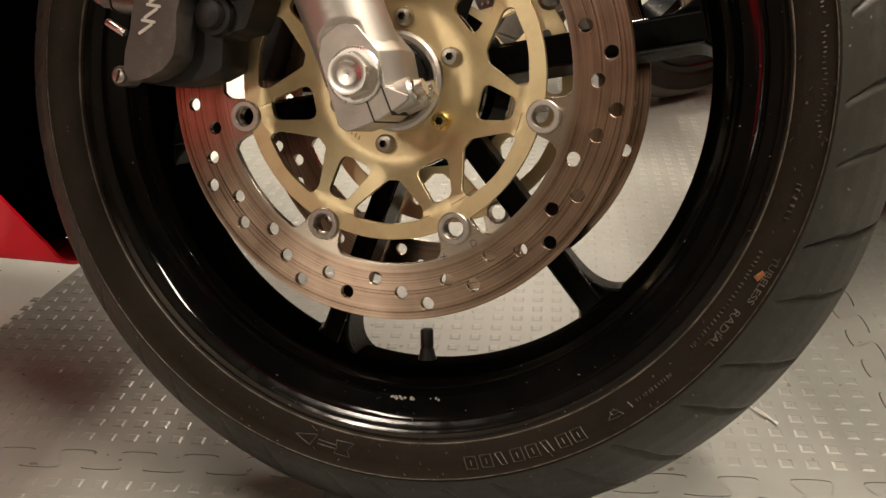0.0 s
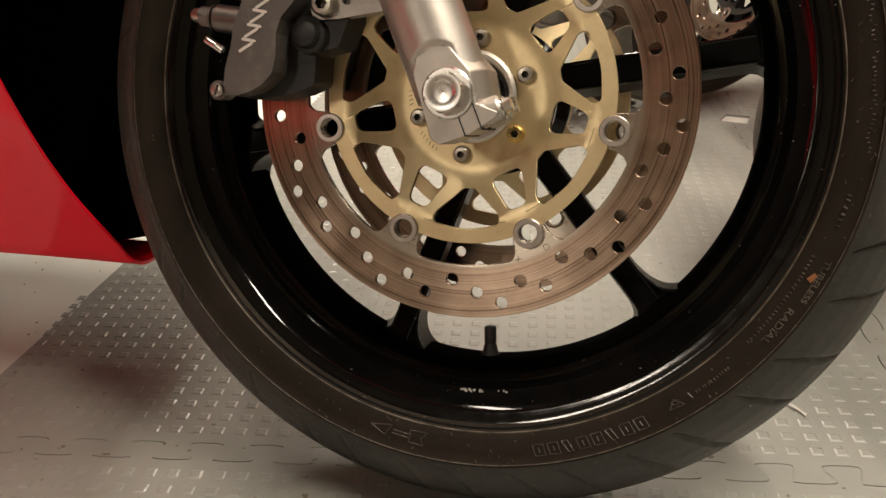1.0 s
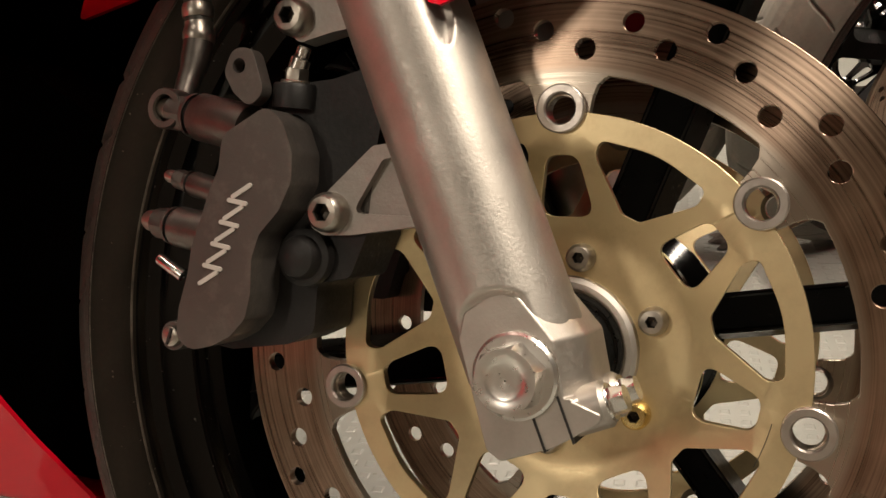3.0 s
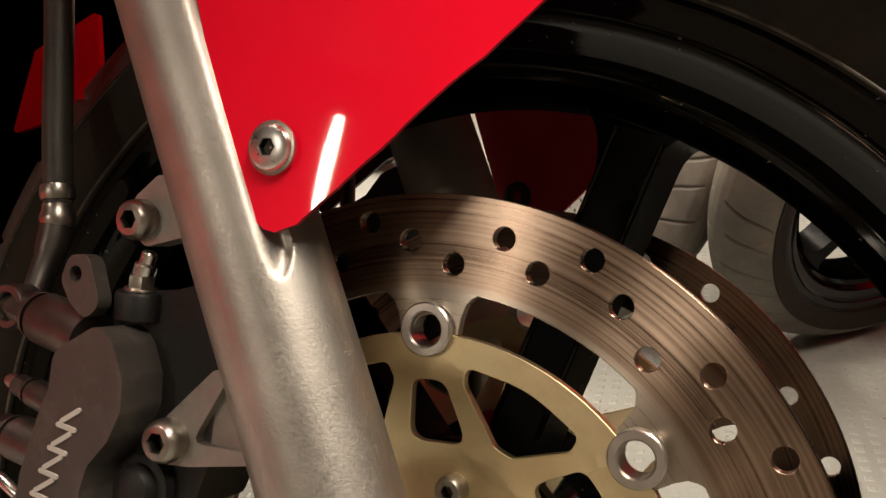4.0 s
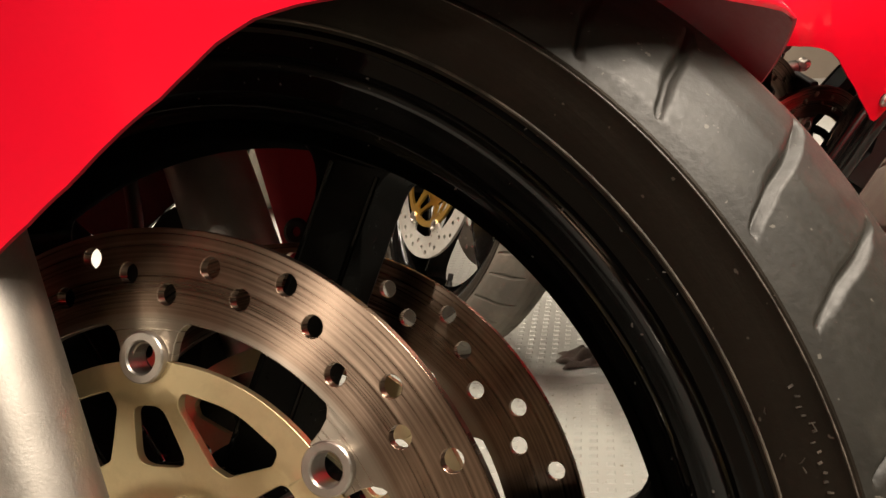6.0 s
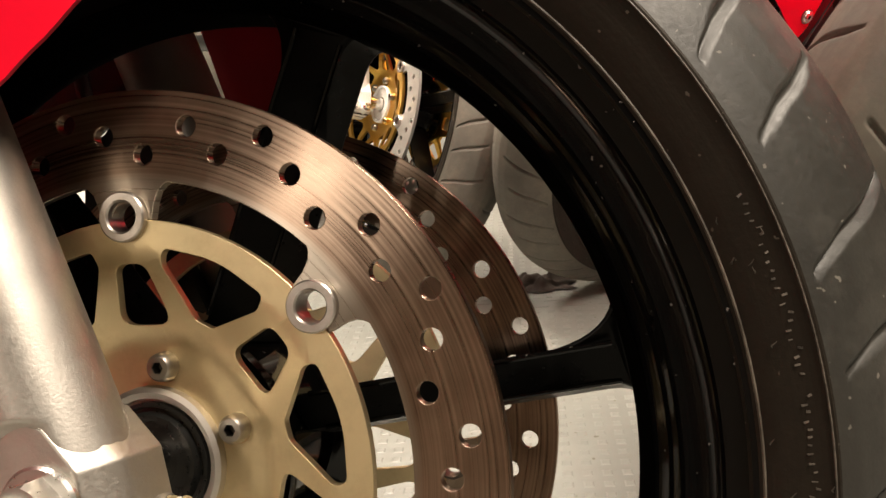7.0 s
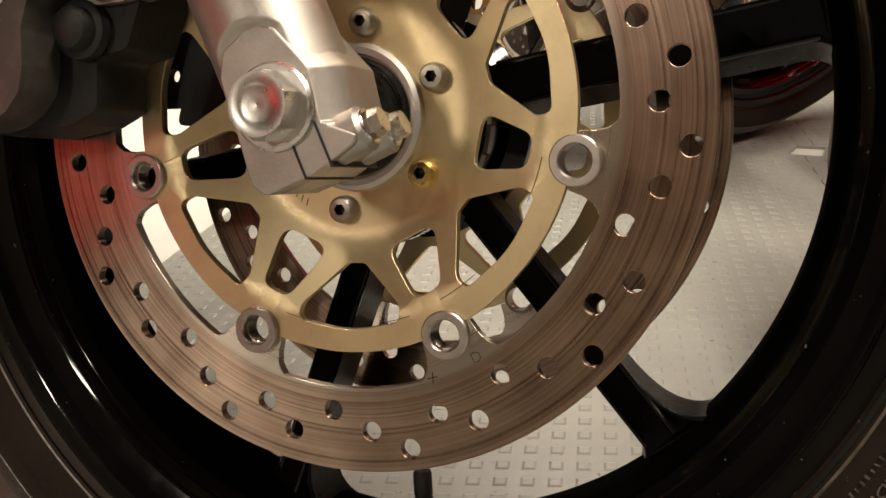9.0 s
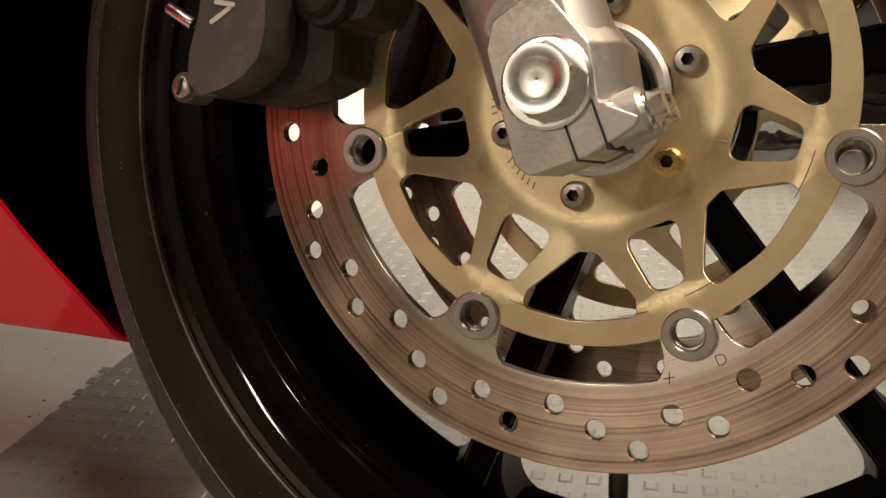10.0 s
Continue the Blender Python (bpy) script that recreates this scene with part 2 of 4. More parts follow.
def lathe(profile, n=96, centre=(0, 0, 0), close=False, bm=None):
    """Revolve (r, y) pairs round the y axis."""
    bm = bm or bmesh.new()
    rings = []
    for r, y in profile:
        rings.append([bm.verts.new(Vector(centre) + Vector((r * math.cos(6.2831853 * i / n), y, r * math.sin(6.2831853 * i / n)))) for i in range(n)])
    pairs = list(zip(rings, rings[1:])) + ([(rings[-1], rings[0])] if close else [])
    for a, b in pairs:
        for i in range(n):
            bm.faces.new((a[i], a[(i + 1) % n], b[(i + 1) % n], b[i]))
    return bm


def spin(bm, m):
    bmesh.ops.transform(bm, matrix=m, verts=bm.verts[:])
    return bm


def turned_part(profile, origin, axis, n=32):
    """A closed lathe along any axis: profile of (r, along)."""
    bm = bmesh.new()
    z = Vector(axis).normalized()
    q = Vector((0, 0, 1)).rotation_difference(z).to_matrix()
    rings = []
    for r, h in profile:
        rings.append([bm.verts.new(Vector(origin) + q @ Vector((r * math.cos(6.2831853 * i / n), r * math.sin(6.2831853 * i / n), h))) for i in range(n)])
    for a, b in zip(rings, rings[1:]):
        for i in range(n):
            bm.faces.new((a[i], a[(i + 1) % n], b[(i + 1) % n], b[i]))
    for ring in (rings[0], rings[-1]):
        bm.faces.new(ring)
    return bm


def join(*bms):
    out = bmesh.new()
    for b in bms:
        me = bpy.data.meshes.new("tmp")
        b.to_mesh(me)
        b.free()
        out.from_mesh(me)
        bpy.data.meshes.remove(me)
    return out


def rounded(pts, rad, seg=4):
    """Round the corners of a closed 2D polygon."""
    out, n = [], len(pts)
    for i in range(n):
        p0, p1, p2 = (Vector(pts[(i + k - 1) % n]) for k in range(3))
        a, b = (p0 - p1), (p2 - p1)
        r = rad[i] if isinstance(rad, (list, tuple)) else rad
        la, lb = a.length, b.length
        ang = a.angle(b)
        d = min(r / max(math.tan(ang / 2), 1e-4), la * 0.48, lb * 0.48)
        s, e = p1 + a / la * d, p1 + b / lb * d
        for k in range(seg + 1):
            u = k / seg
            out.append(tuple((1 - u) ** 2 * s + 2 * u * (1 - u) * p1 + u * u * e))
    return out


def plate(outer, holes, y0, y1):
    """A flat plate in the xz plane between y0 (front) and y1, with holes."""
    bm = bmesh.new()
    loops0, loops1 = [], []
    for loop in [outer] + list(holes):
        loops0.append([bm.verts.new((x, y0, z)) for x, z in loop])
        loops1.append([bm.verts.new((x, y1, z)) for x, z in loop])
    for loops in (loops0, loops1):
        edges = []
        for lp in loops:
            for i in range(len(lp)):
                edges.append(bm.edges.new((lp[i], lp[(i + 1) % len(lp)])))
        bmesh.ops.triangle_fill(bm, use_beauty=True, use_dissolve=False, edges=edges)
    for a, b in zip(loops0, loops1):
        for i in range(len(a)):
            j = (i + 1) % len(a)
            bm.faces.new((a[i], a[j], b[j], b[i]))
    return bm


def circle(cx, cz, r, n=20):
    return [(cx + r * math.cos(6.2831853 * i / n), cz + r * math.sin(6.2831853 * i / n)) for i in range(n)]


def tube(points, radii, n=16, cap=True):
    """A round tube along points, with a radius at each."""
    bm = bmesh.new()
    pts = [Vector(p) for p in points]
    rings, ref = [], Vector((0.3, 1, 0.2)).normalized()
    for i, p in enumerate(pts):
        d = (pts[min(i + 1, len(pts) - 1)] - pts[max(i - 1, 0)]).normalized()
        u = d.cross(ref).normalized()
        v = d.cross(u).normalized()
        r = radii[i] if isinstance(radii, (list, tuple)) else radii
        rings.append([bm.verts.new(p + r * (u * math.cos(6.2831853 * k / n) + v * math.sin(6.2831853 * k / n))) for k in range(n)])
    for a, b in zip(rings, rings[1:]):
        for k in range(n):
            bm.faces.new((a[k], a[(k + 1) % n], b[(k + 1) % n], b[k]))
    if cap:
        bm.faces.new(rings[0]), bm.faces.new(rings[-1])
    return bm


def smooth_path(pts, steps=6):
    """Catmull-Rom through points."""
    p = [Vector(q) for q in pts]
    p = [2 * p[0] - p[1]] + p + [2 * p[-1] - p[-2]]
    out = []
    for i in range(1, len(p) - 2):
        for k in range(steps):
            u = k / steps
            out.append(0.5 * ((2 * p[i]) + (p[i + 1] - p[i - 1]) * u + (2 * p[i - 1] - 5 * p[i] + 4 * p[i + 1] - p[i + 2]) * u * u
                              + (3 * p[i] - 3 * p[i + 1] + p[i + 2] - p[i - 1]) * u ** 3))
    out.append(p[-2])
    return out


def cap_bolt(origin, axis, r=0.0062, h=0.007, socket=0.55):
    """A round-edged socket head with its hex recess."""
    bm = bmesh.new()
    z = Vector(axis).normalized()
    q = Vector((0, 0, 1)).rotation_difference(z).to_matrix()
    deep = 5
    prof = [(r * 1.02, 0), (r, h * 0.5), (r * 0.93, h * 0.80), (r * 0.76, h * 0.97), (r * socket, h), (r * socket * 0.95, h * 0.9), (r * socket * 0.9, h * 0.35), (0.0002, h * 0.3)]
    n, rings = 24, []
    for k, (rr, hh) in enumerate(prof):
        ring = []
        for i in range(n):
            a = 6.2831853 * i / n
            f = 1.0
            if k >= 4:
                f = math.cos(math.pi / 6) / math.cos((a % (math.pi / 3)) - math.pi / 6)
            ring.append(bm.verts.new(Vector(origin) + q @ Vector((rr * f * math.cos(a), rr * f * math.sin(a), hh))))
        rings.append(ring)
    for k, (a, b) in enumerate(zip(rings, rings[1:])):
        for i in range(n):
            bm.faces.new((a[i], a[(i + 1) % n], b[(i + 1) % n], b[i])).material_index = 1 if k >= deep else 0
    return bm


def hex_head(origin, axis, r, h, turn=0.0, dimple=0.0, flange=0.0):
    """A hexagon head, chamfered on top, with an optional flange and a hollow in its face."""
    bm = bmesh.new()
    z = Vector(axis).normalized()
    q = Vector((0, 0, 1)).rotation_difference(z).to_matrix()
    n, rings = 48, []
    prof = []
    if flange:
        prof += [(flange, 0, 0), (flange, h * 0.14, 0), (flange * 0.93, h * 0.22, 0)]
    prof += [(r, h * 0.22 if flange else 0, 1), (r, h * 0.86, 1), (r * 0.90, h, 0.15)]
    if dimple:
        prof += [(r * 0.86, h, 0), (dimple, h, 0), (dimple * 0.92, h * 0.975, 0), (dimple * 0.75, h * 0.955, 0), (dimple * 0.45, h * 0.942, 0), (dimple * 0.12, h * 0.936, 0), (0.0003, h * 0.930, 0)]
    else:
        prof += [(0.0003, h, 0)]
    for rr, hh, hx in prof:
        ring = []
        for i in range(n):
            a = 6.2831853 * i / n
            f = math.cos(math.pi / 6) / math.cos((a % (math.pi / 3)) - math.pi / 6)
            f = 1 + hx * (f * 1.0 - 1)
            ring.append(bm.verts.new(Vector(origin) + q @ Vector((rr * f * math.cos(a + turn), rr * f * math.sin(a + turn), hh))))
        rings.append(ring)
    for a, b in zip(rings, rings[1:]):
        for i in range(n):
            bm.faces.new((a[i], a[(i + 1) % n], b[(i + 1) % n], b[i]))
    return bm


def bar(w, d, h, m):
    bm = bmesh.new()
    bmesh.ops.create_cube(bm, size=1.0)
    bmesh.ops.transform(bm, matrix=m @ Matrix.Diagonal((w, d, h, 1)), verts=bm.verts[:])
    return bm


# ---------------------------------------------------------------- room
GRID = 9.8                                   # the mats lie turned to the wheel
GM = pose(0, 0, 0, 0, 0, GRID)


def slab(name, x0, x1, y0, y1, z0, z1, mat, kind="structure", label=""):
    bm = bmesh.new()
    bmesh.ops.create_cube(bm, size=1.0)
    bmesh.ops.transform(bm, matrix=Matrix.Translation(((x0 + x1) / 2, (y0 + y1) / 2, (z0 + z1) / 2)) @ Matrix.Diagonal((x1 - x0, y1 - y0, z1 - z0, 1)), verts=bm.verts[:])
    return tagged(mesh_ob(name, bm, mat, False), label, "", "", kind)


MAT_H = 0.004
slab("floor", -4.5, 4.5, -3.2, 5.2, -0.2, -MAT_H, CONCRETE, label="white painted concrete floor with scuffs and stains")
slab("wall_north", -4.5, 4.5, 5.2, 5.35, -MAT_H, 2.6, WALLS, label="plain light brown painted wall")
slab("wall_south", -4.5, 4.5, -3.35, -3.2, -MAT_H, 2.6, WALLS, label="plain light brown painted wall")
slab("wall_east", 4.5, 4.65, -3.2, 5.2, -MAT_H, 2.6, WALLS, label="plain light brown painted wall")
slab("wall_west", -4.65, -4.5, -3.2, 5.2, -MAT_H, 2.6, WALLS, label="plain light brown painted wall")
slab("ceiling", -4.65, 4.65, -3.35, 5.35, 2.6, 2.7, CEILING, label="dark brown ceiling")

# ---------------------------------------------------------------- the motorcycle
HUB = Vector((0, 0.0737, 0.2883))
BIKE = Matrix.Translation(HUB) @ pose(0, 0, 0, -18.05, -0.975) @ Matrix.Translation(-UP)
bike = tagged(new("motorcycle"), "red sports motorcycle with black wheels leaning on its stand", "motorcycle")
bike.matrix_world = BIKE
YC = -0.0035
DISH = 0.0145                   # depth of the carriers
YR, YL = -0.065, 0.0535          # faces of the two brake discs


def fork_axis(s, y, p=0.0):
    """A point s metres up the fork leg from the axle, p metres towards its front."""
    return Vector((0.0006 - 0.3987 * s + 0.9171 * p, y, 0.9171 * s + 0.3987 * p))


WIDE = 0.87                      # width of the tyre against the profile below


def build_tyre():
    # sidewalls
    half = [(0.2290, 0.0500), (0.2325, 0.0545), (0.2400, 0.0585), (0.2480, 0.0612), (0.2540, 0.0622), (0.2552, 0.0634), (0.2566, 0.0632), (0.2574, 0.0622)]
    half = [(r, y * WIDE) for r, y in half]
    inner = [(0.2300, 0.0460), (0.2400, 0.0540), (0.2560, 0.0570)]
    inner = [(r, y * WIDE) for r, y in inner]
    prof = [(r, YC - y) for r, y in half] + [(r, YC - y) for r, y in reversed(inner)]
    bm = join(lathe(prof, 256, close=True), lathe([(r, YC + y) for r, y in half] + [(r, YC + y) for r, y in reversed(inner)], 256, close=True))
    tyre = part("tyre", bm, RUBBER, bike, "black road tyre with grey dusty tread")
    # tread with moulded grooves
    n, m = 1100, 160
    th = np.linspace(0, 2 * np.pi, n, endpoint=False)
    ctrl = np.array([(0.2574, -0.0622), (0.2640, -0.0588), (0.2740, -0.0505), (0.2840, -0.0390), (0.2920, -0.0260), (0.2980, -0.0130), (0.3000, 0.0)])
    ctrl = np.vstack([ctrl, ctrl[-2::-1] * [1, -1]])
    ctrl[:, 1] *= WIDE
    d = np.r_[0, np.cumsum(np.hypot(*np.diff(ctrl, axis=0).T))]
    s = np.linspace(0, d[-1], m)
    rr, yy = np.interp(s, d, ctrl[:, 0]), np.interp(s, d, ctrl[:, 1])
    for _ in range(3):
        rr[1:-1] = (rr[:-2] + 2 * rr[1:-1] + rr[2:]) / 4
        yy[1:-1] = (yy[:-2] + 2 * yy[1:-1] + yy[2:]) / 4
    edge = np.minimum(s, d[-1] - s)                    # arc length from the nearer shoulder
    side = np.where(s < d[-1] / 2, 0.0, 1.0)
    depth = np.zeros((n, m))
    shear = np.interp(edge, [0, 0.0074, 0.0236, 0.0400, 0.0560, 0.0640, 0.0784], [0, 1.5, 3.2, 4.2, 5.6, 6.6, 7.2])
    for _ in range(6):
        shear[1:-1] = (shear[:-2] + 2 * shear[1:-1] + shear[2:]) / 4
    deg = np.degrees(th)[:, None] + shear[None, :]
    period = 18.0
    for start, reach0, reach1, wide in ((-38.7, 0.0040, 0.0640, 0.0020), (-46.5, 0.0055, 0.0560, 0.0018)):
        off = (np.degrees(th)[:, None] - start - side[None, :] * 9.0 + period / 2) % period - period / 2
        slope = np.abs(np.gradient(shear, s))[None, :] * (np.pi / 180) * 0.285
        dist = np.abs(off) * (np.pi / 180) * 0.285 / np.sqrt(1 + slope ** 2)
        u = np.clip((edge - reach0) / (reach1 - reach0), 0, 1)[None, :]
        half_w = wide * (0.30 + 0.70 * np.sin(np.pi * np.clip(u * 0.80 + 0.10, 0, 1)))
        ends = np.clip((edge - reach0) / 0.002, 0, 1) * np.clip((reach1 - edge) / 0.003, 0, 1)
        k = np.clip((half_w * 1.3 - dist) / (half_w * 0.8), 0, 1)
        depth = np.maximum(depth, k * k * (3 - 2 * k) * ends[None, :] * 0.0040)
    r3 = rr[None, :] - depth
    ang = np.radians(deg)
    v = np.stack([r3 * np.cos(ang), np.broadcast_to(yy[None, :] + YC, r3.shape), r3 * np.sin(ang) + 0.30], -1).reshape(-1, 3)
    i, j = np.meshgrid(np.arange(n), np.arange(m - 1), indexing="ij")
    a, b = i * m + j, ((i + 1) % n) * m + j
    f = np.stack([a, b, b + 1, a + 1], -1).reshape(-1, 4)
    me = bpy.data.meshes.new("tread")
    me.from_pydata(v.tolist(), [], f.tolist())
    me.polygons.foreach_set("use_smooth", [True] * len(me.polygons))
    me.materials.append(TREAD)
    ob = new("tread", me)
    ob.parent = tyre
    tagged(ob, "dusty grey tread with curved grooves")
    return tyre


tyre = build_tyre()


def build_rim():
    prof = [(0.1905, -0.010), (0.1915, -0.017), (0.1950, -0.022), (0.2015, -0.027), (0.2038, -0.0305), (0.2050, -0.0345), (0.2075, -0.0385), (0.2150, -0.0425),
            (0.2195, -0.0460), (0.2215, -0.0495), (0.2262, -0.0515), (0.2300, -0.0525), (0.2322, -0.0545), (0.2322, -0.0575), (0.2300, -0.0585)]
    back = [(0.2345, -0.0560), (0.2350, -0.0500), (0.2240, -0.0440), (0.2200, -0.030), (0.2060, -0.018)]
    prof, back = ([(r, y if y > -0.02 else -0.02 + (y + 0.02) * 0.72) for r, y in line] for line in (prof, back))
    near = [(r, YC + y) for r, y in prof] + [(r, YC + y) for r, y in back]
    far = [(r, YC - y) for r, y in reversed(prof)]
    ring = near + [(r, YC - y) for r, y in reversed(back)] + far
    rim = part("rim", lathe(ring, 224, close=True), RIM, bike, "gloss black cast alloy rim", angle=28)
    # blackened liner over the rim bed, its shade held in the colour
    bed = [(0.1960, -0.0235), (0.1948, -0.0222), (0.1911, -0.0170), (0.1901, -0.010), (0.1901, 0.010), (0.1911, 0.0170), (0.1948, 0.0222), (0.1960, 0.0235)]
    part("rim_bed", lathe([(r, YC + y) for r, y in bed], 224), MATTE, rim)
    for k in range(6):
        a = 10.0 + 60 * k
        def bend(p0, p1, p2, n=9):
            return [tuple((1 - u) ** 2 * Vector(p0) + 2 * u * (1 - u) * Vector(p1) + u * u * Vector(p2)) for u in (k / (n - 1) for k in range(n))]
        low, top = [(0.046, 1.0), (0.080, 1.0), (0.120, 1.0), (0.165, 1.0)], [(0.120, 1.0), (0.080, 1.0), (0.046, 1.0)]

        def outline(tl, tt):
            """(r, t) round one face of the spoke: its lower side, the rim, the wide upper fillet, its upper side."""
            q = [(r, tl * k) for r, k in low] + bend((0.178, tl), (0.1905, tl), (0.1925, tl - 0.009), 6) + [(0.2005, tl - 0.011)]
            return q + [(0.2005, 0.0500)] + bend((0.1887, 0.0480), (0.1976, tt), (0.150, tt), 14) + [(r, tt * k) for r, k in top]
        ca, sa = math.cos(radians(a)), math.sin(radians(a))
        bm = bmesh.new()
        loops = []
        for q, yf in ((outline(-0.0026, 0.0146), lambda t: -0.0060 - 0.0125 * min(max((t + 0.002) / 0.014, 0.0), 1.0)), (outline(-0.0088, 0.0118), lambda t: 0.0185)):
            loops.append([bm.verts.new((r * ca - t * sa, yf(t), r * sa + t * ca)) for r, t in q])
            edges = [bm.edges.new((loops[-1][i], loops[-1][(i + 1) % len(q)])) for i in range(len(q))]
            bmesh.ops.triangle_fill(bm, use_beauty=True, use_dissolve=False, edges=edges)
        for i in range(len(loops[0])):
            j = (i + 1) % len(loops[0])
            bm.faces.new((loops[0][i], loops[0][j], loops[1][j], loops[1][i]))
        part("spoke", bm, RIMBED, rim, bevel=0.0022)
        for t, y in ((-0.0024, -0.0062), (0.0140, -0.0182)):
            pts = [(r * ca - t * sa, y, r * sa + t * ca) for r in (0.056, 0.10, 0.14, 0.165, 0.186)]
            part("spoke_rib", tube(smooth_path(pts, 3), 0.0013, 8), RIM, rim)
    hubp = [(0.012, -0.0460), (0.034, -0.0460), (0.034, -0.0405), (0.056, -0.0405), (0.056, -0.034), (0.047, -0.026), (0.047, 0.026), (0.056, 0.032), (0.056, 0.036), (0.034, 0.036), (0.034, 0.042), (0.012, 0.042)]
    part("hub", lathe([(r, YC + y) for r, y in hubp], 72, close=True), RIM, rim)
    # valve with its cap
    va = -87.0
    o, ax = pol(0.1935, va, 0.0010), -pol(1, va)
    part("valve_stem", turned_part([(0.0090, -0.004), (0.0084, 0.000), (0.0070, 0.003), (0.0058, 0.006), (0.0050, 0.010), (0.0042, 0.012), (0.0042, 0.0130)], o, ax, 24), BLACK, rim)
    part("valve_cap", turned_part([(0.0044, 0.0125), (0.0046, 0.0130), (0.0046, 0.0235), (0.0040, 0.0248), (0.0022, 0.0253)], o, ax, 18), BLACK, rim, "ribbed black valve cap")
    return rim


rim = build_rim()


def dish_depth(r):
    """How far the carrier steps inwards: flat rim, sloping spokes, flat hub."""
    def soft(x, w=0.0013):
        return x if x > 30 * w else w * math.log1p(math.exp(x / w))
    return DISH * (soft(0.0845 - r, 0.0006) - soft(0.0505 - r)) / 0.0340


def dish(bm, face):
    """Press a flat carrier into its dish, with enough points on its spokes to bend smoothly."""
    for _ in range(3):
        long = [e for e in bm.edges if e.calc_length() > 0.0065]
        if long:
            bmesh.ops.subdivide_edges(bm, edges=long, cuts=1)
            bmesh.ops.triangulate(bm, faces=[f for f in bm.faces if len(f.verts) > 3])
    for v in bm.verts:
        v.co.y -= face * dish_depth(math.hypot(v.co.x, v.co.z))
    return bm


def build_disc(y0, y1, face, turn=0.0):
    """One floating brake disc: face is -1 for the near side, 1 for the far side."""
    n = 7
    b0 = 245.8
    outer = circle(0, 0, 0.1490, 200)
    inner = []
    for i in range(n):
        a = b0 + i * 360 / n
        # a slot of the gap, then the tab that carries the button
        for k in range(9):
            inner.append(pol(0.1135, a - 360 / n + 9.5 + k * (360 / n - 19) / 8))
        tab = [(0.1122, -8.6), (0.1095, -7.5), (0.1050, -6.9), (0.0985, -6.6), (0.0985, -3.70)]
        for k in range(1, 10):
            q = math.pi * (1 - k / 10)
            tab.append((0.0985 + 0.0062 * math.sin(q), math.degrees(0.0062 * math.cos(q) / 0.0985)))
        tab += [(0.0985, 3.70), (0.0985, 6.6), (0.1050, 6.9), (0.1095, 7.5), (0.1122, 8.6)]
        inner += [pol(r, a + t) for r, t in tab]
    inner = [(p.x, p.z) for p in inner]
    holes = [inner]
    rad = (0.1236, 0.1358, 0.1278, 0.1400, 0.1318)
    step = (0.0, 7.8, 14.5, 21.3, 28.2)
    for i in range(10):
        for r, da in zip(rad, step):
            p = pol(r, 87.4 + turn - 36 * i - da)
            holes.append(circle(p.x, p.z, 0.0042, 18))
    disc = part("brake_disc", plate(outer, holes, y0, y1), DISC, bike, "drilled steel brake disc, brown with use", smooth=True, bevel=0.0003)
    # carrier: ring, hub and spokes left between two rows of windows
    wins = []
    for i in range(n):
        a = b0 + i * 360 / n
        va = [(0.0812, 4.6), (0.0812, -4.6), (0.0572, -12.0), (0.0572, 12.0)]
        wins.append(rounded([(pol(r, a + t).x, pol(r, a + t).z) for r, t in va], 0.0058, 6))
        m = a + 180 / n
        vb = [(0.0880, 15.2), (0.0895, 0.0), (0.0880, -15.2), (0.0815, -16.0), (0.0618, -3.6), (0.0618, 3.6), (0.0815, 16.0)]
        wins.append(rounded([(pol(r, m + t).x, pol(r, m + t).z) for r, t in vb], [0.006, 0.05, 0.006, 0.006, 0.0042, 0.0042, 0.006], 6))
    edge = []
    for i in range(720):
        a = i * 0.5
        off = min(abs((a - b0 - k * 360 / n + 180) % 360 - 180) for k in range(n))
        t = radians(off) * 0.0982
        p = pol(0.0982 - (math.sqrt(0.0062 ** 2 - t * t) if t < 0.0062 else 0.0), a)
        edge.append((p.x, p.z))
    wins.append(circle(0, 0, 0.030, 60))
    c0, c1 = (y0 - 0.0006, y0 + 0.0038) if face < 0 else (y1 - 0.0038, y1 + 0.0006)
    part("carrier", dish(plate(edge, wins, c0, c1), face), GOLD, disc, "gold anodised disc carrier", bevel=0.0011)
    f = c0 if face < 0 else c1
    for i in range(n):
        p = pol(0.0994, b0 + i * 360 / n)
        w = [(0.0062, f + face * 0.0022), (0.0068, f + face * 0.0030), (0.0094, f + face * 0.0030), (0.0100, f + face * 0.0024), (0.0100, f - face * 0.002), (0.0062, f - face * 0.0085)]
        part("button", lathe(w, 36, centre=(p.x, 0, p.z), close=True), BUTTON, disc)
    for i in range(6):
        p = pol(0.0394, -97.4 + 60 * i)
        gold = face < 0 and i == 1
        part("bolt", cap_bolt((p.x, f - face * (DISH + 0.0004), p.z), (0, face, 0), 0.0060, 0.0072, 0.44), BRASS if gold else BOLT, disc, "yellow zinc socket bolt" if gold else "")
    return disc


near_disc = build_disc(YR, YR + 0.0045, -1)


def stamp(corners, pen=0.0002, mat=SOCKET):
    """A fine stamped line on the near disc's face along (radius, degrees, y) corners."""
    part("stamped_line", tube([pol(r, a, y) for r, a, y in corners], pen, 6), mat, near_disc)


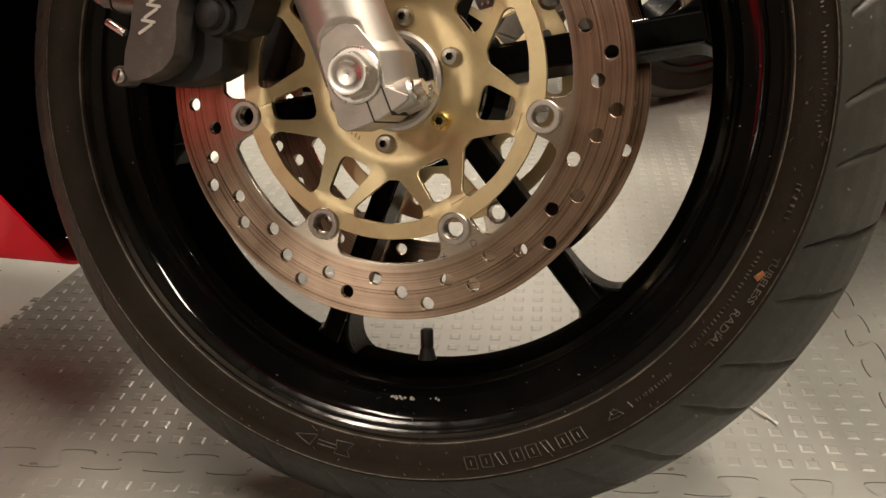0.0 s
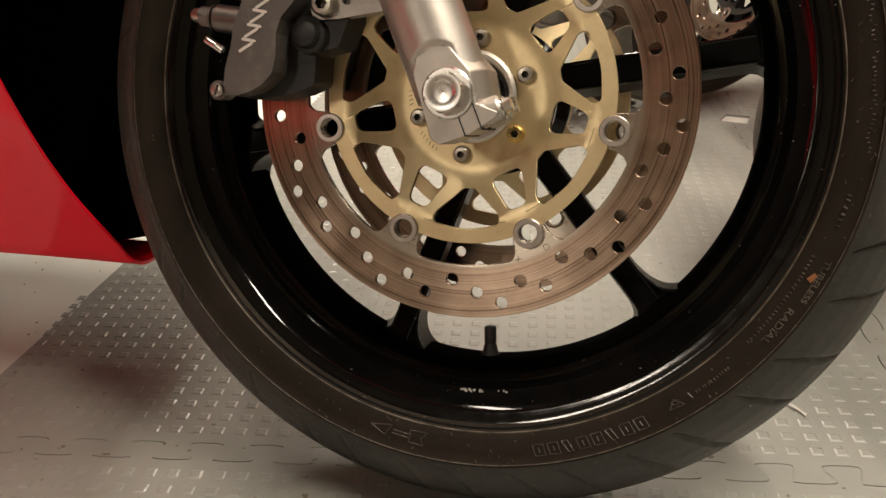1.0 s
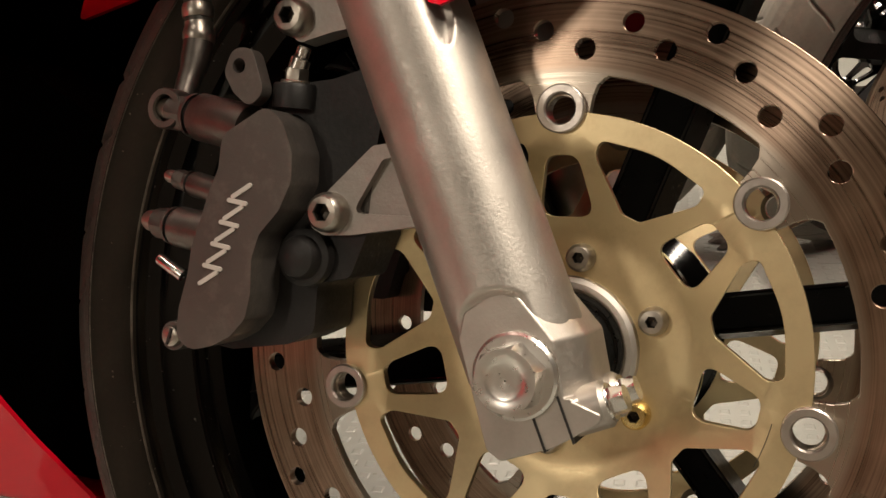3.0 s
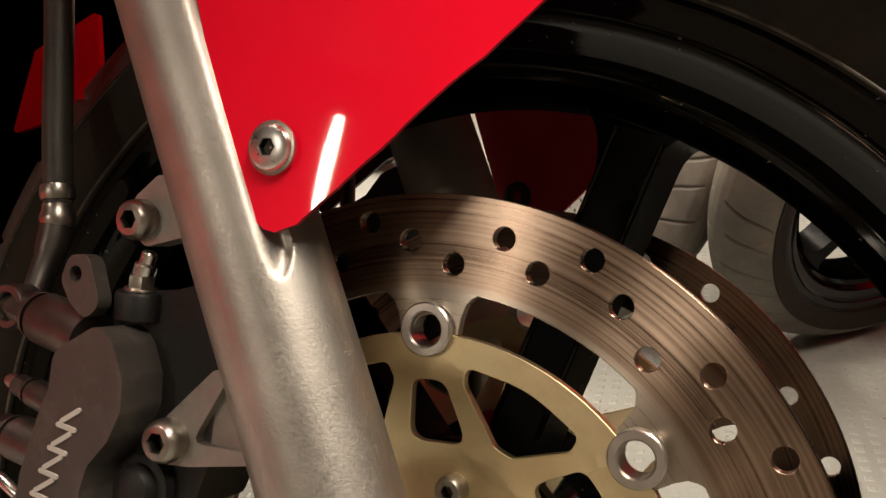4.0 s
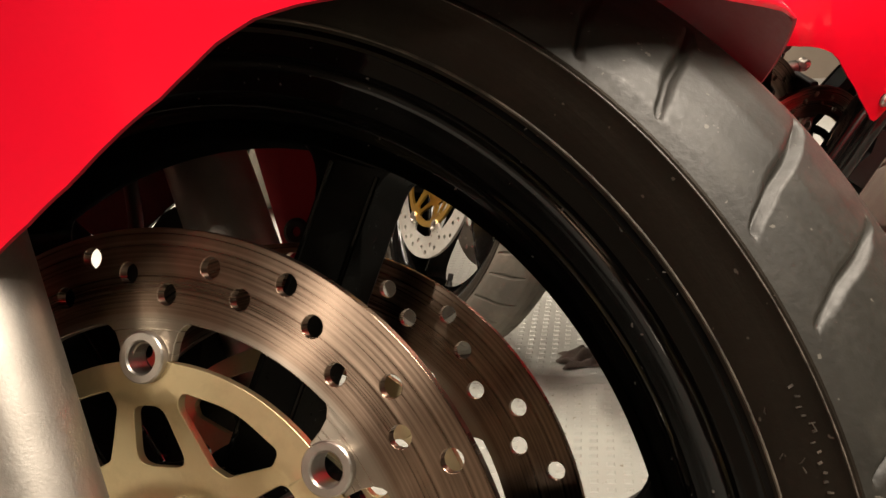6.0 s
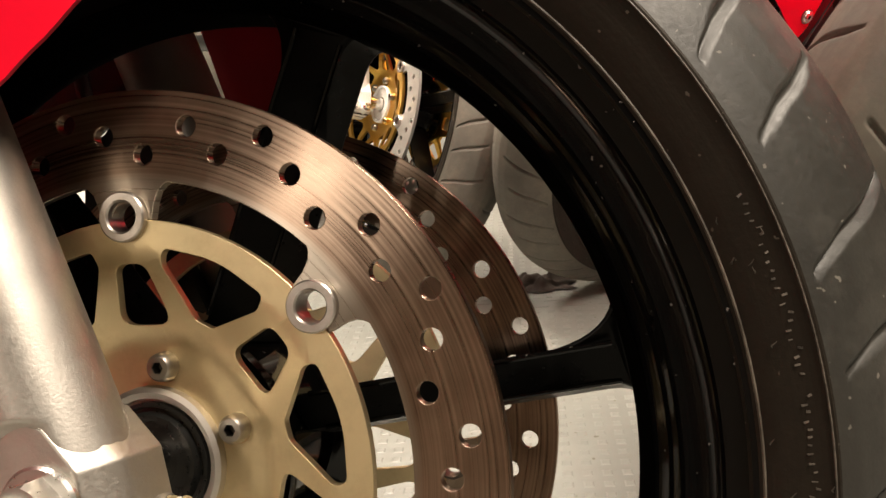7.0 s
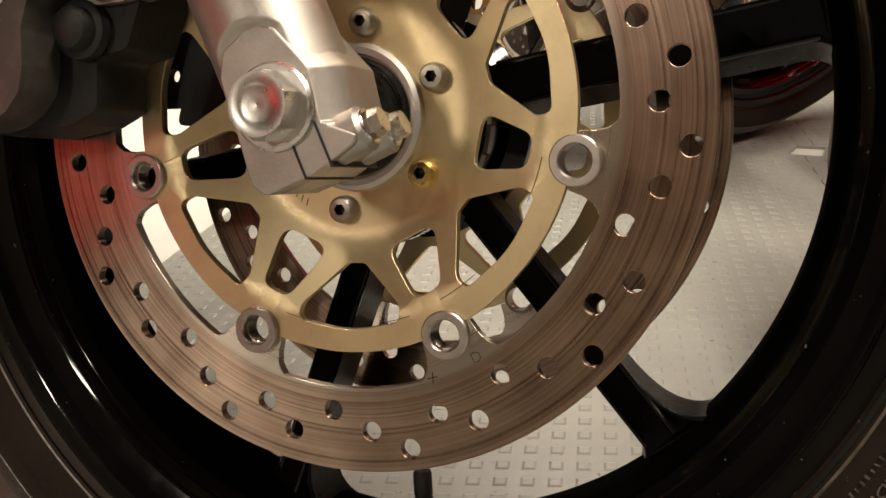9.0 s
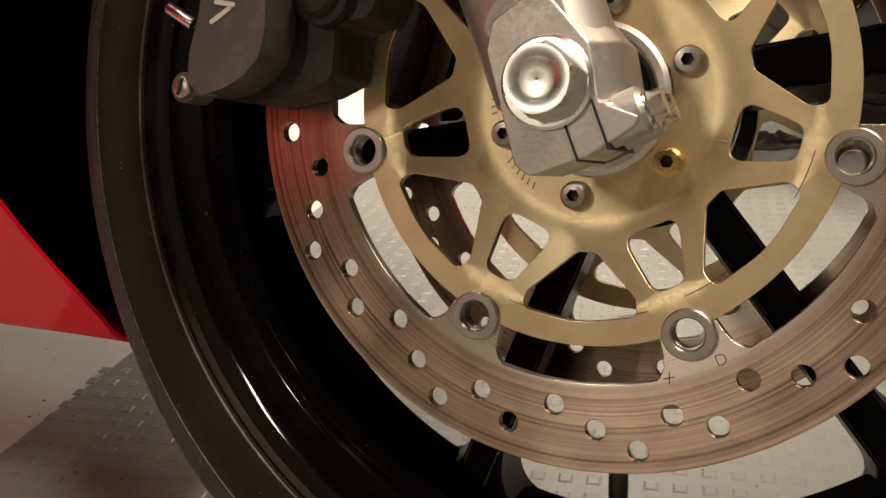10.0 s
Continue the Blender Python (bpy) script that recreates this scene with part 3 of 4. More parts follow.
stamp([(0.1108, -60.0, YR), (0.1146, -60.0, YR), (0.1146, -59.0, YR), (0.1138, -58.3, YR), (0.1116, -58.3, YR), (0.1108, -59.0, YR), (0.1108, -60.0, YR)])
stamp([(0.1112, -69.4, YR), (0.1156, -70.0, YR)], 0.00022)
stamp([(0.1134, -70.9, YR), (0.1136, -68.6, YR)], 0.00022)
for a0, a1, r in ((-78, -70, 0.0868), (-60, -48, 0.0858), (-24, -12, 0.0862), (-108, -100, 0.0870)):
    stamp([(r, a0 + (a1 - a0) * k / 8, YR - 0.0007) for k in range(9)], 0.00015, GUNMETAL)
# worn stamped code on the hub, no longer readable
for a in (176.0, 180.0, 184.0, 188.0, 216.0, 220.0, 224.0, 228.0, 232.0, 236.0):
    stamp([(0.0418, a, YR - 0.0006 + DISH), (0.0446, a + 1.2, YR - 0.0006 + DISH - 0.0002)], 0.00022, GUNMETAL)
build_disc(YL - 0.0045, YL, 1, -10.6)
part("bearing_collar", lathe([(0.012, YR + 0.0125), (0.0260, YR + 0.0125), (0.0264, YR + 0.0102), (0.0290, YR + 0.0088), (0.0310, YR + 0.0100), (0.0315, YR + 0.0160), (0.026, YR + 0.018), (0.012, YR + 0.018)], 72, close=True), ALLOY, bike, "machined aluminium collar round the axle")
part("dust_seal", lathe([(0.010, YR + 0.0115), (0.0168, YR + 0.0113), (0.0177, YR + 0.0083), (0.0200, YR + 0.0081), (0.0212, YR + 0.0115), (0.0226, YR + 0.0117), (0.0233, YR + 0.0099), (0.0249, YR + 0.0101), (0.0251, YR + 0.0135), (0.010, YR + 0.0135)], 60, close=True), SEAL, bike)
part("axle", turned_part([(0.0105, 0), (0.0105, 0.24)], (0.0, -0.128, 0.0), (0, 1, 0), 32), STEEL, bike)


def build_fork(yc, out):
    """A fork leg with its axle clamp; out is -1 for the near leg."""
    n, rings = 128, []
    bm = bmesh.new()
    stations = [0.0010 + 0.0010 * k for k in range(35)] + [0.037, 0.05, 0.08, 0.094] + [0.098 + 0.0011 * k for k in range(33)] + [0.138, 0.15, 0.20, 0.26, 0.32, 0.40, 0.46]
    for s in stations:
        ring = []
        for i in range(n):
            a = 6.2831853 * i / n
            p, q = 0.0242 * math.cos(a), 0.0242 * math.sin(a) * -out
            near = min(max((0.0318 - math.hypot(s, p)) / 0.0046, 0.0), 1.0)      # round seat of the axle bolt
            if out < 0 and near > 0:
                q = max(q, -0.0242 + 0.0044 * near * near * (3 - 2 * near))
            if out < 0:
                foot, big = 0.102, 0.020
                if s > foot:
                    h = max(big - (s - foot), 0.0)
                    edge = 0.0135 + big - math.sqrt(big * big - h * h)
                    k = min(max((p - edge + 0.002) / 0.0065, 0.0), 1.0)
                    k = k * k * (3 - 2 * k)
                    ease = min(max((s - foot) / 0.030, 0.0), 1.0)
                    lim = -0.0245 + k * 0.0130 * ease * ease * (3 - 2 * ease)
                    q = max(q, lim)
            ring.append(bm.verts.new(fork_axis(s, yc + q, p)))
        rings.append(ring)
    for a, b in zip(rings, rings[1:]):
        for i in range(n):
            bm.faces.new((a[i], a[(i + 1) % n], b[(i + 1) % n], b[i]))
    bm.faces.new(rings[0]), bm.faces.new(rings[-1])
    leg = part("fork_leg", bm, ALLOY, bike, "silver satin alloy fork leg", angle=50)
    # axle clamp
    clamp = [(-0.0210, 0.0100), (-0.0195, 0.0200), (-0.0080, 0.0285), (0.0090, 0.0295), (0.0228, 0.0150), (0.0275, -0.0045), (0.0300, -0.0040), (0.0330, -0.0130), (0.0160, -0.0245), (-0.0030, -0.0320), (-0.0085, -0.0285)]
    loop = rounded(clamp, 0.0035, 4)
    bm = bmesh.new()
    rings = []
    for deep, pull in ((0.0204, 0.0085), (0.0150, 0.0050), (0.0085, 0.0012), (0.0030, 0.0), (-0.0170, 0.0)):
        ring = []
        for x, z in loop:
            k = min(max((x + 0.4 * z - 0.006) / 0.012, 0.0), 1.0) if z > -0.006 else 0.0      # only the upper front flank recedes
            ring.append(bm.verts.new((x - pull * k, yc + out * deep, z - 0.25 * pull * k)))
        rings.append(ring)
    for p, q in zip(rings, rings[1:]):
        for i in range(len(loop)):
            bm.faces.new((p[i], p[(i + 1) % len(loop)], q[(i + 1) % len(loop)], q[i]))
    bm.faces.new(rings[0]), bm.faces.new(rings[-1])
    part("axle_clamp", bm, ALLOY, leg, bevel=0.0022)
    dirn = Vector((0.9171, 0, 0.3987))
    for dy in (-0.0110, 0.0085):
        c = fork_axis(-0.0200, yc + dy, -0.0140)
        part("clamp_lug", turned_part([(0.0070, -0.001), (0.0085, 0.001), (0.0085, 0.0395), (0.0072, 0.0410)], c, dirn, 28), ALLOY, leg)
        part("pinch_bolt", hex_head(c + dirn * 0.0405, dirn, 0.0052, 0.0066, 0.2, 0, 0.0070), STEEL, leg)
    for p in (0.0015, 0.0125):
        part("clamp_split", bar(0.0008, 0.0384, 0.0172, Matrix.Translation(fork_axis(-0.0205, yc + out * 0.0017, p)) @ pose(0, 0, 0, 0, -23.5)), BLACK, leg)
    part("axle_bolt", hex_head((0.0015, yc + out * 0.0204, -0.0005), (0, out, 0), 0.0126, 0.0128, 0.35, 0.0076, 0.0158), AXLE, leg, "large bright hexagonal axle bolt")
    return leg


FY = -0.1005
fork = build_fork(FY, -1)
fork_far = build_fork(0.0935, 1)


# front fender: stations round the wheel, from the nose back over the fork
FEND = [(44.8, 0.3235, 0.006), (45.3, 0.3200, 0.019), (46.0, 0.3150, 0.029), (47.3, 0.3080, 0.039), (49.5, 0.2980, 0.052), (52.2, 0.2845, 0.067), (55.1, 0.2745, 0.0735), (58.5, 0.2630, 0.080), (61.0, 0.2560, 0.083), (65.0, 0.2462, 0.0875),
        (68.0, 0.2405, 0.090), (71.5, 0.2325, 0.0935), (74.6, 0.2240, 0.097), (77.2, 0.2130, 0.100), (78.7, 0.2040, 0.102), (81.0, 0.1915, 0.1055), (85.2, 0.1758, 0.110), (88.6, 0.1640, 0.112),
        (90.2, 0.1593, 0.113), (95.4, 0.1472, 0.1155), (99.0, 0.1408, 0.117), (101.3, 0.1370, 0.1180), (104.9, 0.1358, 0.1188), (106.5, 0.1378, 0.119), (108.0, 0.1432, 0.119), (109.2, 0.1520, 0.119)]


def fender_shell():
    a = np.array([f[0] for f in FEND])
    fine = np.unique(np.r_[np.linspace(44.8, 109.2, 90), a])
    re, w = np.interp(fine, a, [f[1] for f in FEND]), np.interp(fine, a, [f[2] for f in FEND])
    crown = np.interp(fine, [44.8, 47, 51, 56, 65, 110], [0.3250, 0.3262, 0.3272, 0.3290, 0.333, 0.336])
    # the skirt's width follows the distance in front of the fork, so its flanks run along the leg
    along = [r * (0.9171 * math.cos(radians(q)) + 0.3987 * math.sin(radians(q))) for q, r, _ in FEND]
    grid = np.linspace(-0.10, 0.40, 501)
    soft = np.interp(grid, along[::-1], [f[2] for f in FEND][::-1])
    kern = np.exp(-0.5 * (np.arange(-24, 25) / 8.0) ** 2)
    soft = np.convolve(np.pad(soft, 24, "edge"), kern / kern.sum(), "valid")
    m = 41
    bm = bmesh.new()
    rows = []
    for ang, near_r, near_w, rc in zip(fine, re, w, crown):
        row = []
        deep = min(max((60 - float(ang)) / 8, 0.0), 1.0)          # the far flank hangs lower at the nose
        far_r, far_w = near_r + deep * (min(near_r, 0.301) - near_r), near_w + deep * (max(near_w, 0.050) - near_w)
        for k in range(m):
            u = -1 + 2 * k / (m - 1)
            r0, w0 = (far_r, far_w) if u > 0 else (near_r, near_w)
            t = (1 - abs(u)) * math.pi / 2
            e = float(np.interp(ang, [60, 75, 95], [1.30, 0.70, 0.20]))
            cy, cr = math.cos(t) ** e, math.sin(t) ** 0.95
            rad = r0 + (rc - r0) * cr
            pp = rad * (0.9171 * math.cos(radians(float(ang))) + 0.3987 * math.sin(radians(float(ang))))
            mixw = min(max((float(ang) - 58) / 14, 0.0), 1.0)
            ww = w0 + mixw * (float(np.interp(pp, grid, soft)) - w0)
            y = math.copysign(ww * cy, u) + YC * (1 - cy)
            r = r0 + (rc - r0) * cr
            back = float(ang) - (0.30 / r * max(0.0, (float(ang) - 98) / 11.2) if u > 0 else 0.0)
            row.append(bm.verts.new(pol(r, back, y)))
        rows.append(row)
    for p, q in zip(rows, rows[1:]):
        for k in range(m - 1):
            bm.faces.new((p[k], p[k + 1], q[k + 1], q[k]))
    return bm


fender = part("front_fender", fender_shell(), RED, bike, "glossy red plastic front fender", angle=60)
# inner faces get the darker red, shade painted in
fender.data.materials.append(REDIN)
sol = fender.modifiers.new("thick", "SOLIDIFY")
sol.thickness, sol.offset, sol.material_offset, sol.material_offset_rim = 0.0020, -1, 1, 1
for sy in (-1, 1):
    o = Vector((-0.0372, (-0.1188 if sy < 0 else 0.1188), 0.1587))
    ax = (0, sy, 0)
    part("fender_screw", cap_bolt(o, ax, 0.0078, 0.0036, 0.42), AXLE, fender)
    part("screw_washer", turned_part([(0.0092, 0.0), (0.0090, 0.0009), (0.0078, 0.0011)], o, ax, 28), BOLT, fender)


def build_caliper():
    cover = [(-0.1075, 0.0950), (-0.1000, 0.0883), (-0.0952, 0.0765), (-0.0952, 0.0650), (-0.1005, 0.0535), (-0.1095, 0.0435), (-0.1127, 0.0335), (-0.1127, 0.0195), (-0.1150, 0.0090), (-0.1220, 0.0012),
             (-0.1310, -0.0035), (-0.1410, -0.0062), (-0.1490, -0.0020), (-0.1480, 0.0110), (-0.1440, 0.0250), (-0.1425, 0.0360), (-0.1385, 0.0475), (-0.1345, 0.0595), (-0.1300, 0.0695), (-0.1288, 0.0830)]
    body = [(-0.1520, -0.0060), (-0.1420, 0.0300), (-0.1280, 0.0800), (-0.1200, 0.1000), (-0.1080, 0.1060), (-0.0900, 0.1080), (-0.0720, 0.1130), (-0.0650, 0.1060), (-0.0690, 0.0800), (-0.0720, 0.0450),
            (-0.0790, 0.0270), (-0.0940, 0.0240), (-0.0950, 0.0030), (-0.1077, -0.0030), (-0.1350, -0.0078)]
    cal = part("brake_caliper", plate(rounded(body, 0.005, 4), [], -0.0985, -0.0668), CALDARK, bike, "four-piston dark grey brake caliper", bevel=0.006)
    part("caliper_bridge", plate(rounded([(-0.160, 0.004), (-0.134, 0.085), (-0.122, 0.104), (-0.108, 0.104), (-0.116, 0.060), (-0.134, 0.002)], 0.004, 3), [], -0.070, -0.034), CALDARK, cal, bevel=0.003)
    part("cover", plate(rounded(cover, 0.009, 5), [], -0.1195, -0.0960), CALIPER, cal, "smooth grey anodised caliper cover", bevel=0.0024)
    lug = [(-0.1573 + 0.0064 * math.cos(radians(q)), -0.0027 + 0.0064 * math.sin(radians(q))) for q in range(60, 331, 18)] + [(-0.1400, -0.0060), (-0.1430, 0.0110)]
    part("screw_lug", plate(lug, [], -0.1112, -0.0980), CALIPER, cal, bevel=0.0012)
    part("cover_screw", cap_bolt((-0.1573, -0.1110, -0.0027), (0, -1, 0), 0.0046, 0.0026, 0.25), BOLT, cal)
    part("screw_slot", bar(0.0011, 0.0008, 0.0072, Matrix.Translation((-0.1573, -0.1138, -0.0027)) @ pose(0, 0, 0, 0, 18)), BLACK, cal)
    # cylinder ends that point to the rear, each with a groove, a union nut and a blunt tip
    for base, tip, r in (((-0.1380, -0.1070, 0.0415), (-0.1805, -0.1030, 0.0465), 0.0090), ((-0.1350, -0.1065, 0.0590), (-0.1690, -0.1040, 0.0665), 0.0056), ((-0.1250, -0.1045, 0.0865), (-0.1785, -0.0985, 0.0970), 0.0104)):
        base, tip = Vector(base), Vector(tip)
        way, long = (tip - base).normalized(), (tip - base).length
        part("cylinder", turned_part([(r, 0), (r, long * 0.52), (r * 0.93, long * 0.54)], base, way, 36), GUNMETAL, cal, "grey turned cylinder end")
        part("seal_ring", turned_part([(r * 0.80, 0), (r * 0.80, long * 0.06)], base + way * long * 0.535, way, 28), BLACK, cal)
        part("union_nut", hex_head(base + way * long * 0.58, way, r * 0.80, long * 0.24, 0.3, 0, r * 0.92), GUNMETAL, cal)
        part("nut_tip", turned_part([(r * 0.55, 0), (r * 0.52, long * 0.14), (r * 0.40, long * 0.19), (r * 0.15, long * 0.20)], base + way * long * 0.80, way, 24), BOLT, cal)
    part("banjo", lathe([(0.0060, -0.1065), (0.0085, -0.1065), (0.0090, -0.1055), (0.0090, -0.0960), (0.0085, -0.0950), (0.0060, -0.0950)], 28, centre=(-0.1700, 0, 0.0955), close=True), GUNMETAL, cal)
    part("pad_pin", turned_part([(0.0028, 0), (0.0028, 0.0130), (0.0022, 0.0140)], (-0.1555, -0.1080, 0.0232), (-0.86, -0.10, 0.50), 20), STEEL, cal, "short bright pin")
    part("slide_bolt", turned_part([(0.0092, 0), (0.0090, 0.0040), (0.0078, 0.0066), (0.0050, 0.0080), (0.0015, 0.0084)], (-0.0980, -0.1035, 0.0346), (0, -1, 0), 28), CALDARK, cal)
    part("slide_boss", turned_part([(0.0125, 0), (0.0120, 0.0040), (0.0100, 0.0050)], (-0.0980, -0.1000, 0.0346), (0, -1, 0), 28), CALDARK, cal)
    part("mount_bolt", cap_bolt((-0.0863, -0.1024, 0.0535), (0, -1, 0), 0.0082, 0.0085, 0.50), BOLT, cal)
    part("mount_bolt", cap_bolt((-0.1079, -0.0990, 0.1330), (0, -1, 0), 0.0078, 0.0085, 0.50), BOLT, cal)
    part("bleed_port", turned_part([(0.0095, 0), (0.0095, 0.0090), (0.0088, 0.0102), (0.0070, 0.0104)], (-0.1080, -0.0985, 0.0960), (0.06, -0.05, 1), 28), CALDARK, cal)
    part("bleed_bolt", hex_head((-0.1075, -0.0990, 0.1062), (0.10, -0.05, 1), 0.0052, 0.0062, 0.2, 0, 0.0064), BOLT, cal)
    part("bleed_nipple", turned_part([(0.0042, 0), (0.0042, 0.0045), (0.0030, 0.0055), (0.0030, 0.0090), (0.0024, 0.0098)], (-0.1068, -0.0993, 0.1120), (0.35, 0, 1), 20), STEEL, cal)
    part("hose_ear", plate(rounded([(-0.1330, 0.1090), (-0.1290, 0.1190), (-0.1195, 0.1190), (-0.1130, 0.1010), (-0.1200, 0.0945), (-0.1280, 0.1010)], 0.0060, 6), [circle(-0.1256, 0.1117, 0.0031, 14)], -0.1140, -0.1070), CALIPER, cal, bevel=0.001)
    # raised pale maker's mark: plain slanted strokes along the cover
    for i in range(9):
        c = Vector((-0.1332, -0.1197, 0.0245)) + Vector((0.385, 0, 0.923)) * (0.0049 * i)
        long, lean = ((0.0098, 9) if i % 2 else (0.0112, -31))
        part("mark", rounded_bar(long, 0.0019, 0.0010, Matrix.Translation(c) @ pose(0, 0, 0, 0, lean)), LOGO, cal, "raised pale grey maker's mark" if i == 0 else "", bevel=0.0003)
    return cal


def rounded_bar(long, wide, thick, m):
    """A flat stroke with round ends, along x."""
    r = wide / 2
    loop = [(math.copysign(long / 2 - r, math.cos(a)) + r * math.cos(a), r * math.sin(a)) for a in (radians(11.25 + 22.5 * k) for k in range(16))]
    return spin(plate(loop, [], -thick / 2, thick / 2), m)


caliper = build_caliper()
far_body = [(-0.1500, -0.0040), (-0.1420, 0.0300), (-0.1240, 0.0900), (-0.1180, 0.1060), (-0.1040, 0.1100), (-0.0880, 0.1000), (-0.0720, 0.1120), (-0.0640, 0.1060), (-0.0660, 0.0800),
            (-0.0500, 0.0700), (-0.0400, 0.0500), (-0.0790, 0.0280), (-0.1000, 0.0250), (-0.0980, 0.0080), (-0.1080, -0.0040), (-0.1360, -0.0055)]
far_cal = part("brake_caliper", plate(rounded(far_body, 0.005, 4), [], 0.064, 0.112), CALDARK, bike, "dark brake caliper on the far fork leg", bevel=0.003)
part("caliper_bridge", plate(rounded([(-0.152, 0.004), (-0.128, 0.085), (-0.118, 0.104), (-0.104, 0.104), (-0.112, 0.060), (-0.128, 0.004)], 0.004, 3), [], 0.034, 0.066), CALDARK, far_cal, bevel=0.003)
for z, r in ((0.0950, 0.0105), (0.0740, 0.0105), (0.0530, 0.0108), (0.0235, 0.0076)):
    part("cylinder", turned_part([(r, 0), (r, 0.058), (r * 0.75, 0.060), (r * 0.7, 0.068)], (-0.130, 0.088, z), (-0.985, 0, 0.06), 24), CALDARK, far_cal)
part("pad_backing", plate(rounded([(-0.200, 0.0160), (-0.155, 0.0160), (-0.148, 0.080), (-0.186, 0.080)], 0.004, 4), [circle(-0.1690, 0.0350, 0.0042, 14)], 0.056, 0.062), CALDARK, far_cal)
# flap coloured black to stand for the shade behind the fork
part("rear_flap", plate(rounded([(-0.165, 0.143), (-0.1456, 0.1603), (-0.1228, 0.1789), (-0.110, 0.182), (-0.10, 0.20), (-0.10, 0.29), (-0.19, 0.29), (-0.22, 0.18)], 0.006, 3), [], 0.1190, 0.1215), BLACK, fender, "inner flap of the fender, blackened for shade")
part("screw_boss", lathe([(0.003, 0.1165), (0.003, 0.1140), (0.0062, 0.1135), (0.0082, 0.1145), (0.0086, 0.1180)], 32, centre=(-0.0372, 0, 0.1587)), BLACK, fender)
far_hose = smooth_path([(-0.137, 0.100, 0.100), (-0.1375, 0.100, 0.140), (-0.140, 0.100, 0.174), (-0.150, 0.09, 0.23), (-0.18, 0.07, 0.32)])
part("brake_hose", tube(far_hose, 0.0046, 12), BLACK, bike)
part("upper_bracket", plate(rounded([(-0.1300, 0.1120), (-0.1290, 0.1470), (-0.1154, 0.1548), (-0.1064, 0.1670), (-0.0980, 0.1710), (-0.0500, 0.1710), (-0.0400, 0.1000), (-0.0720, 0.1050)], 0.004, 4), [], 0.082, 0.100), CALDARK, fork_far, bevel=0.0018)
lug = [(-0.0970, 0.0528), (-0.0892, 0.0615), (-0.0687, 0.0808), (-0.0430, 0.0850), (-0.0340, 0.0520), (-0.0518, 0.0490), (-0.0777, 0.0447), (-0.0898, 0.0440), (-0.0958, 0.0470)]
part("caliper_bracket", plate(rounded(lug, 0.004, 4), [rounded([(-0.0770, 0.0535), (-0.0640, 0.0755), (-0.0440, 0.0800), (-0.0390, 0.0535)], 0.003, 3)], -0.1024, -0.0920), CAST, fork, "cast bracket for the caliper", bevel=0.0018)
part("bracket_web", plate(rounded([(-0.0800, 0.0500), (-0.0650, 0.0785), (-0.0410, 0.0815), (-0.0350, 0.0505)], 0.002, 3), [], -0.0985, -0.0930), CAST, fork)
part("upper_bracket", plate(rounded([(-0.1160, 0.1300), (-0.1120, 0.1420), (-0.1020, 0.1500), (-0.0620, 0.1530), (-0.0560, 0.1320), (-0.0900, 0.1270), (-0.1060, 0.1230)], 0.004, 4), [], -0.0995, -0.0880), CAST, fork, bevel=0.0018)

hose = smooth_path([(-0.1735, -0.0900, 0.0990), (-0.1738, -0.0860, 0.1090), (-0.1735, -0.0820, 0.1190), (-0.1735, -0.0795, 0.1304), (-0.1748, -0.0790, 0.1418), (-0.1765, -0.0785, 0.1560), (-0.1795, -0.0770, 0.1740), (-0.1880, -0.0720, 0.2300), (-0.2100, -0.0600, 0.3100), (-0.2250, -0.0500, 0.4200)])
brake_hose = part("brake_hose", tube(hose[22:], 0.0064, 14), HOSE, bike, "black rubber brake hose with steel fittings")
part("hose_fitting", tube(hose[0:20:3], [0.0052, 0.0052, 0.0054, 0.0056, 0.0068, 0.0070, 0.0070], 16), GUNMETAL, brake_hose)
part("ferrule", tube(hose[17:23], [0.0070, 0.0076, 0.0076, 0.0072, 0.0066, 0.0066], 16), BOLT, brake_hose)
part("ferrule", tube(hose[23:27], [0.0070, 0.0075, 0.0075, 0.0068], 16), BOLT, brake_hose)


# belly fairing behind the wheel, and the unseen cowl above it
def loft(stations):
    """A smooth tapering body: rounded sections (x, z, half width, half height) from the nose to the tail."""
    path = smooth_path([Vector((w, 0, h)) for _, _, w, h in stations], 4)
    line = smooth_path([Vector((x, 0, z)) for x, z, _, _ in stations], 4)
    bm, rings, n = bmesh.new(), [], 32
    for c, wh in zip(line, path):
        ring = []
        for i in range(n):
            a = 6.2831853 * i / n
            ca, sa = math.cos(a), math.sin(a)
            ring.append(bm.verts.new((c.x, math.copysign(abs(ca) ** 0.75, ca) * max(wh.x, 0.004), c.z + math.copysign(abs(sa) ** 0.85, sa) * max(wh.z, 0.004))))
        rings.append(ring)
    for p, q in zip(rings, rings[1:]):
        for i in range(n):
            bm.faces.new((p[i], p[(i + 1) % n], q[(i + 1) % n], q[i]))
    bm.faces.new(rings[0]), bm.faces.new(rings[-1])
    return bm


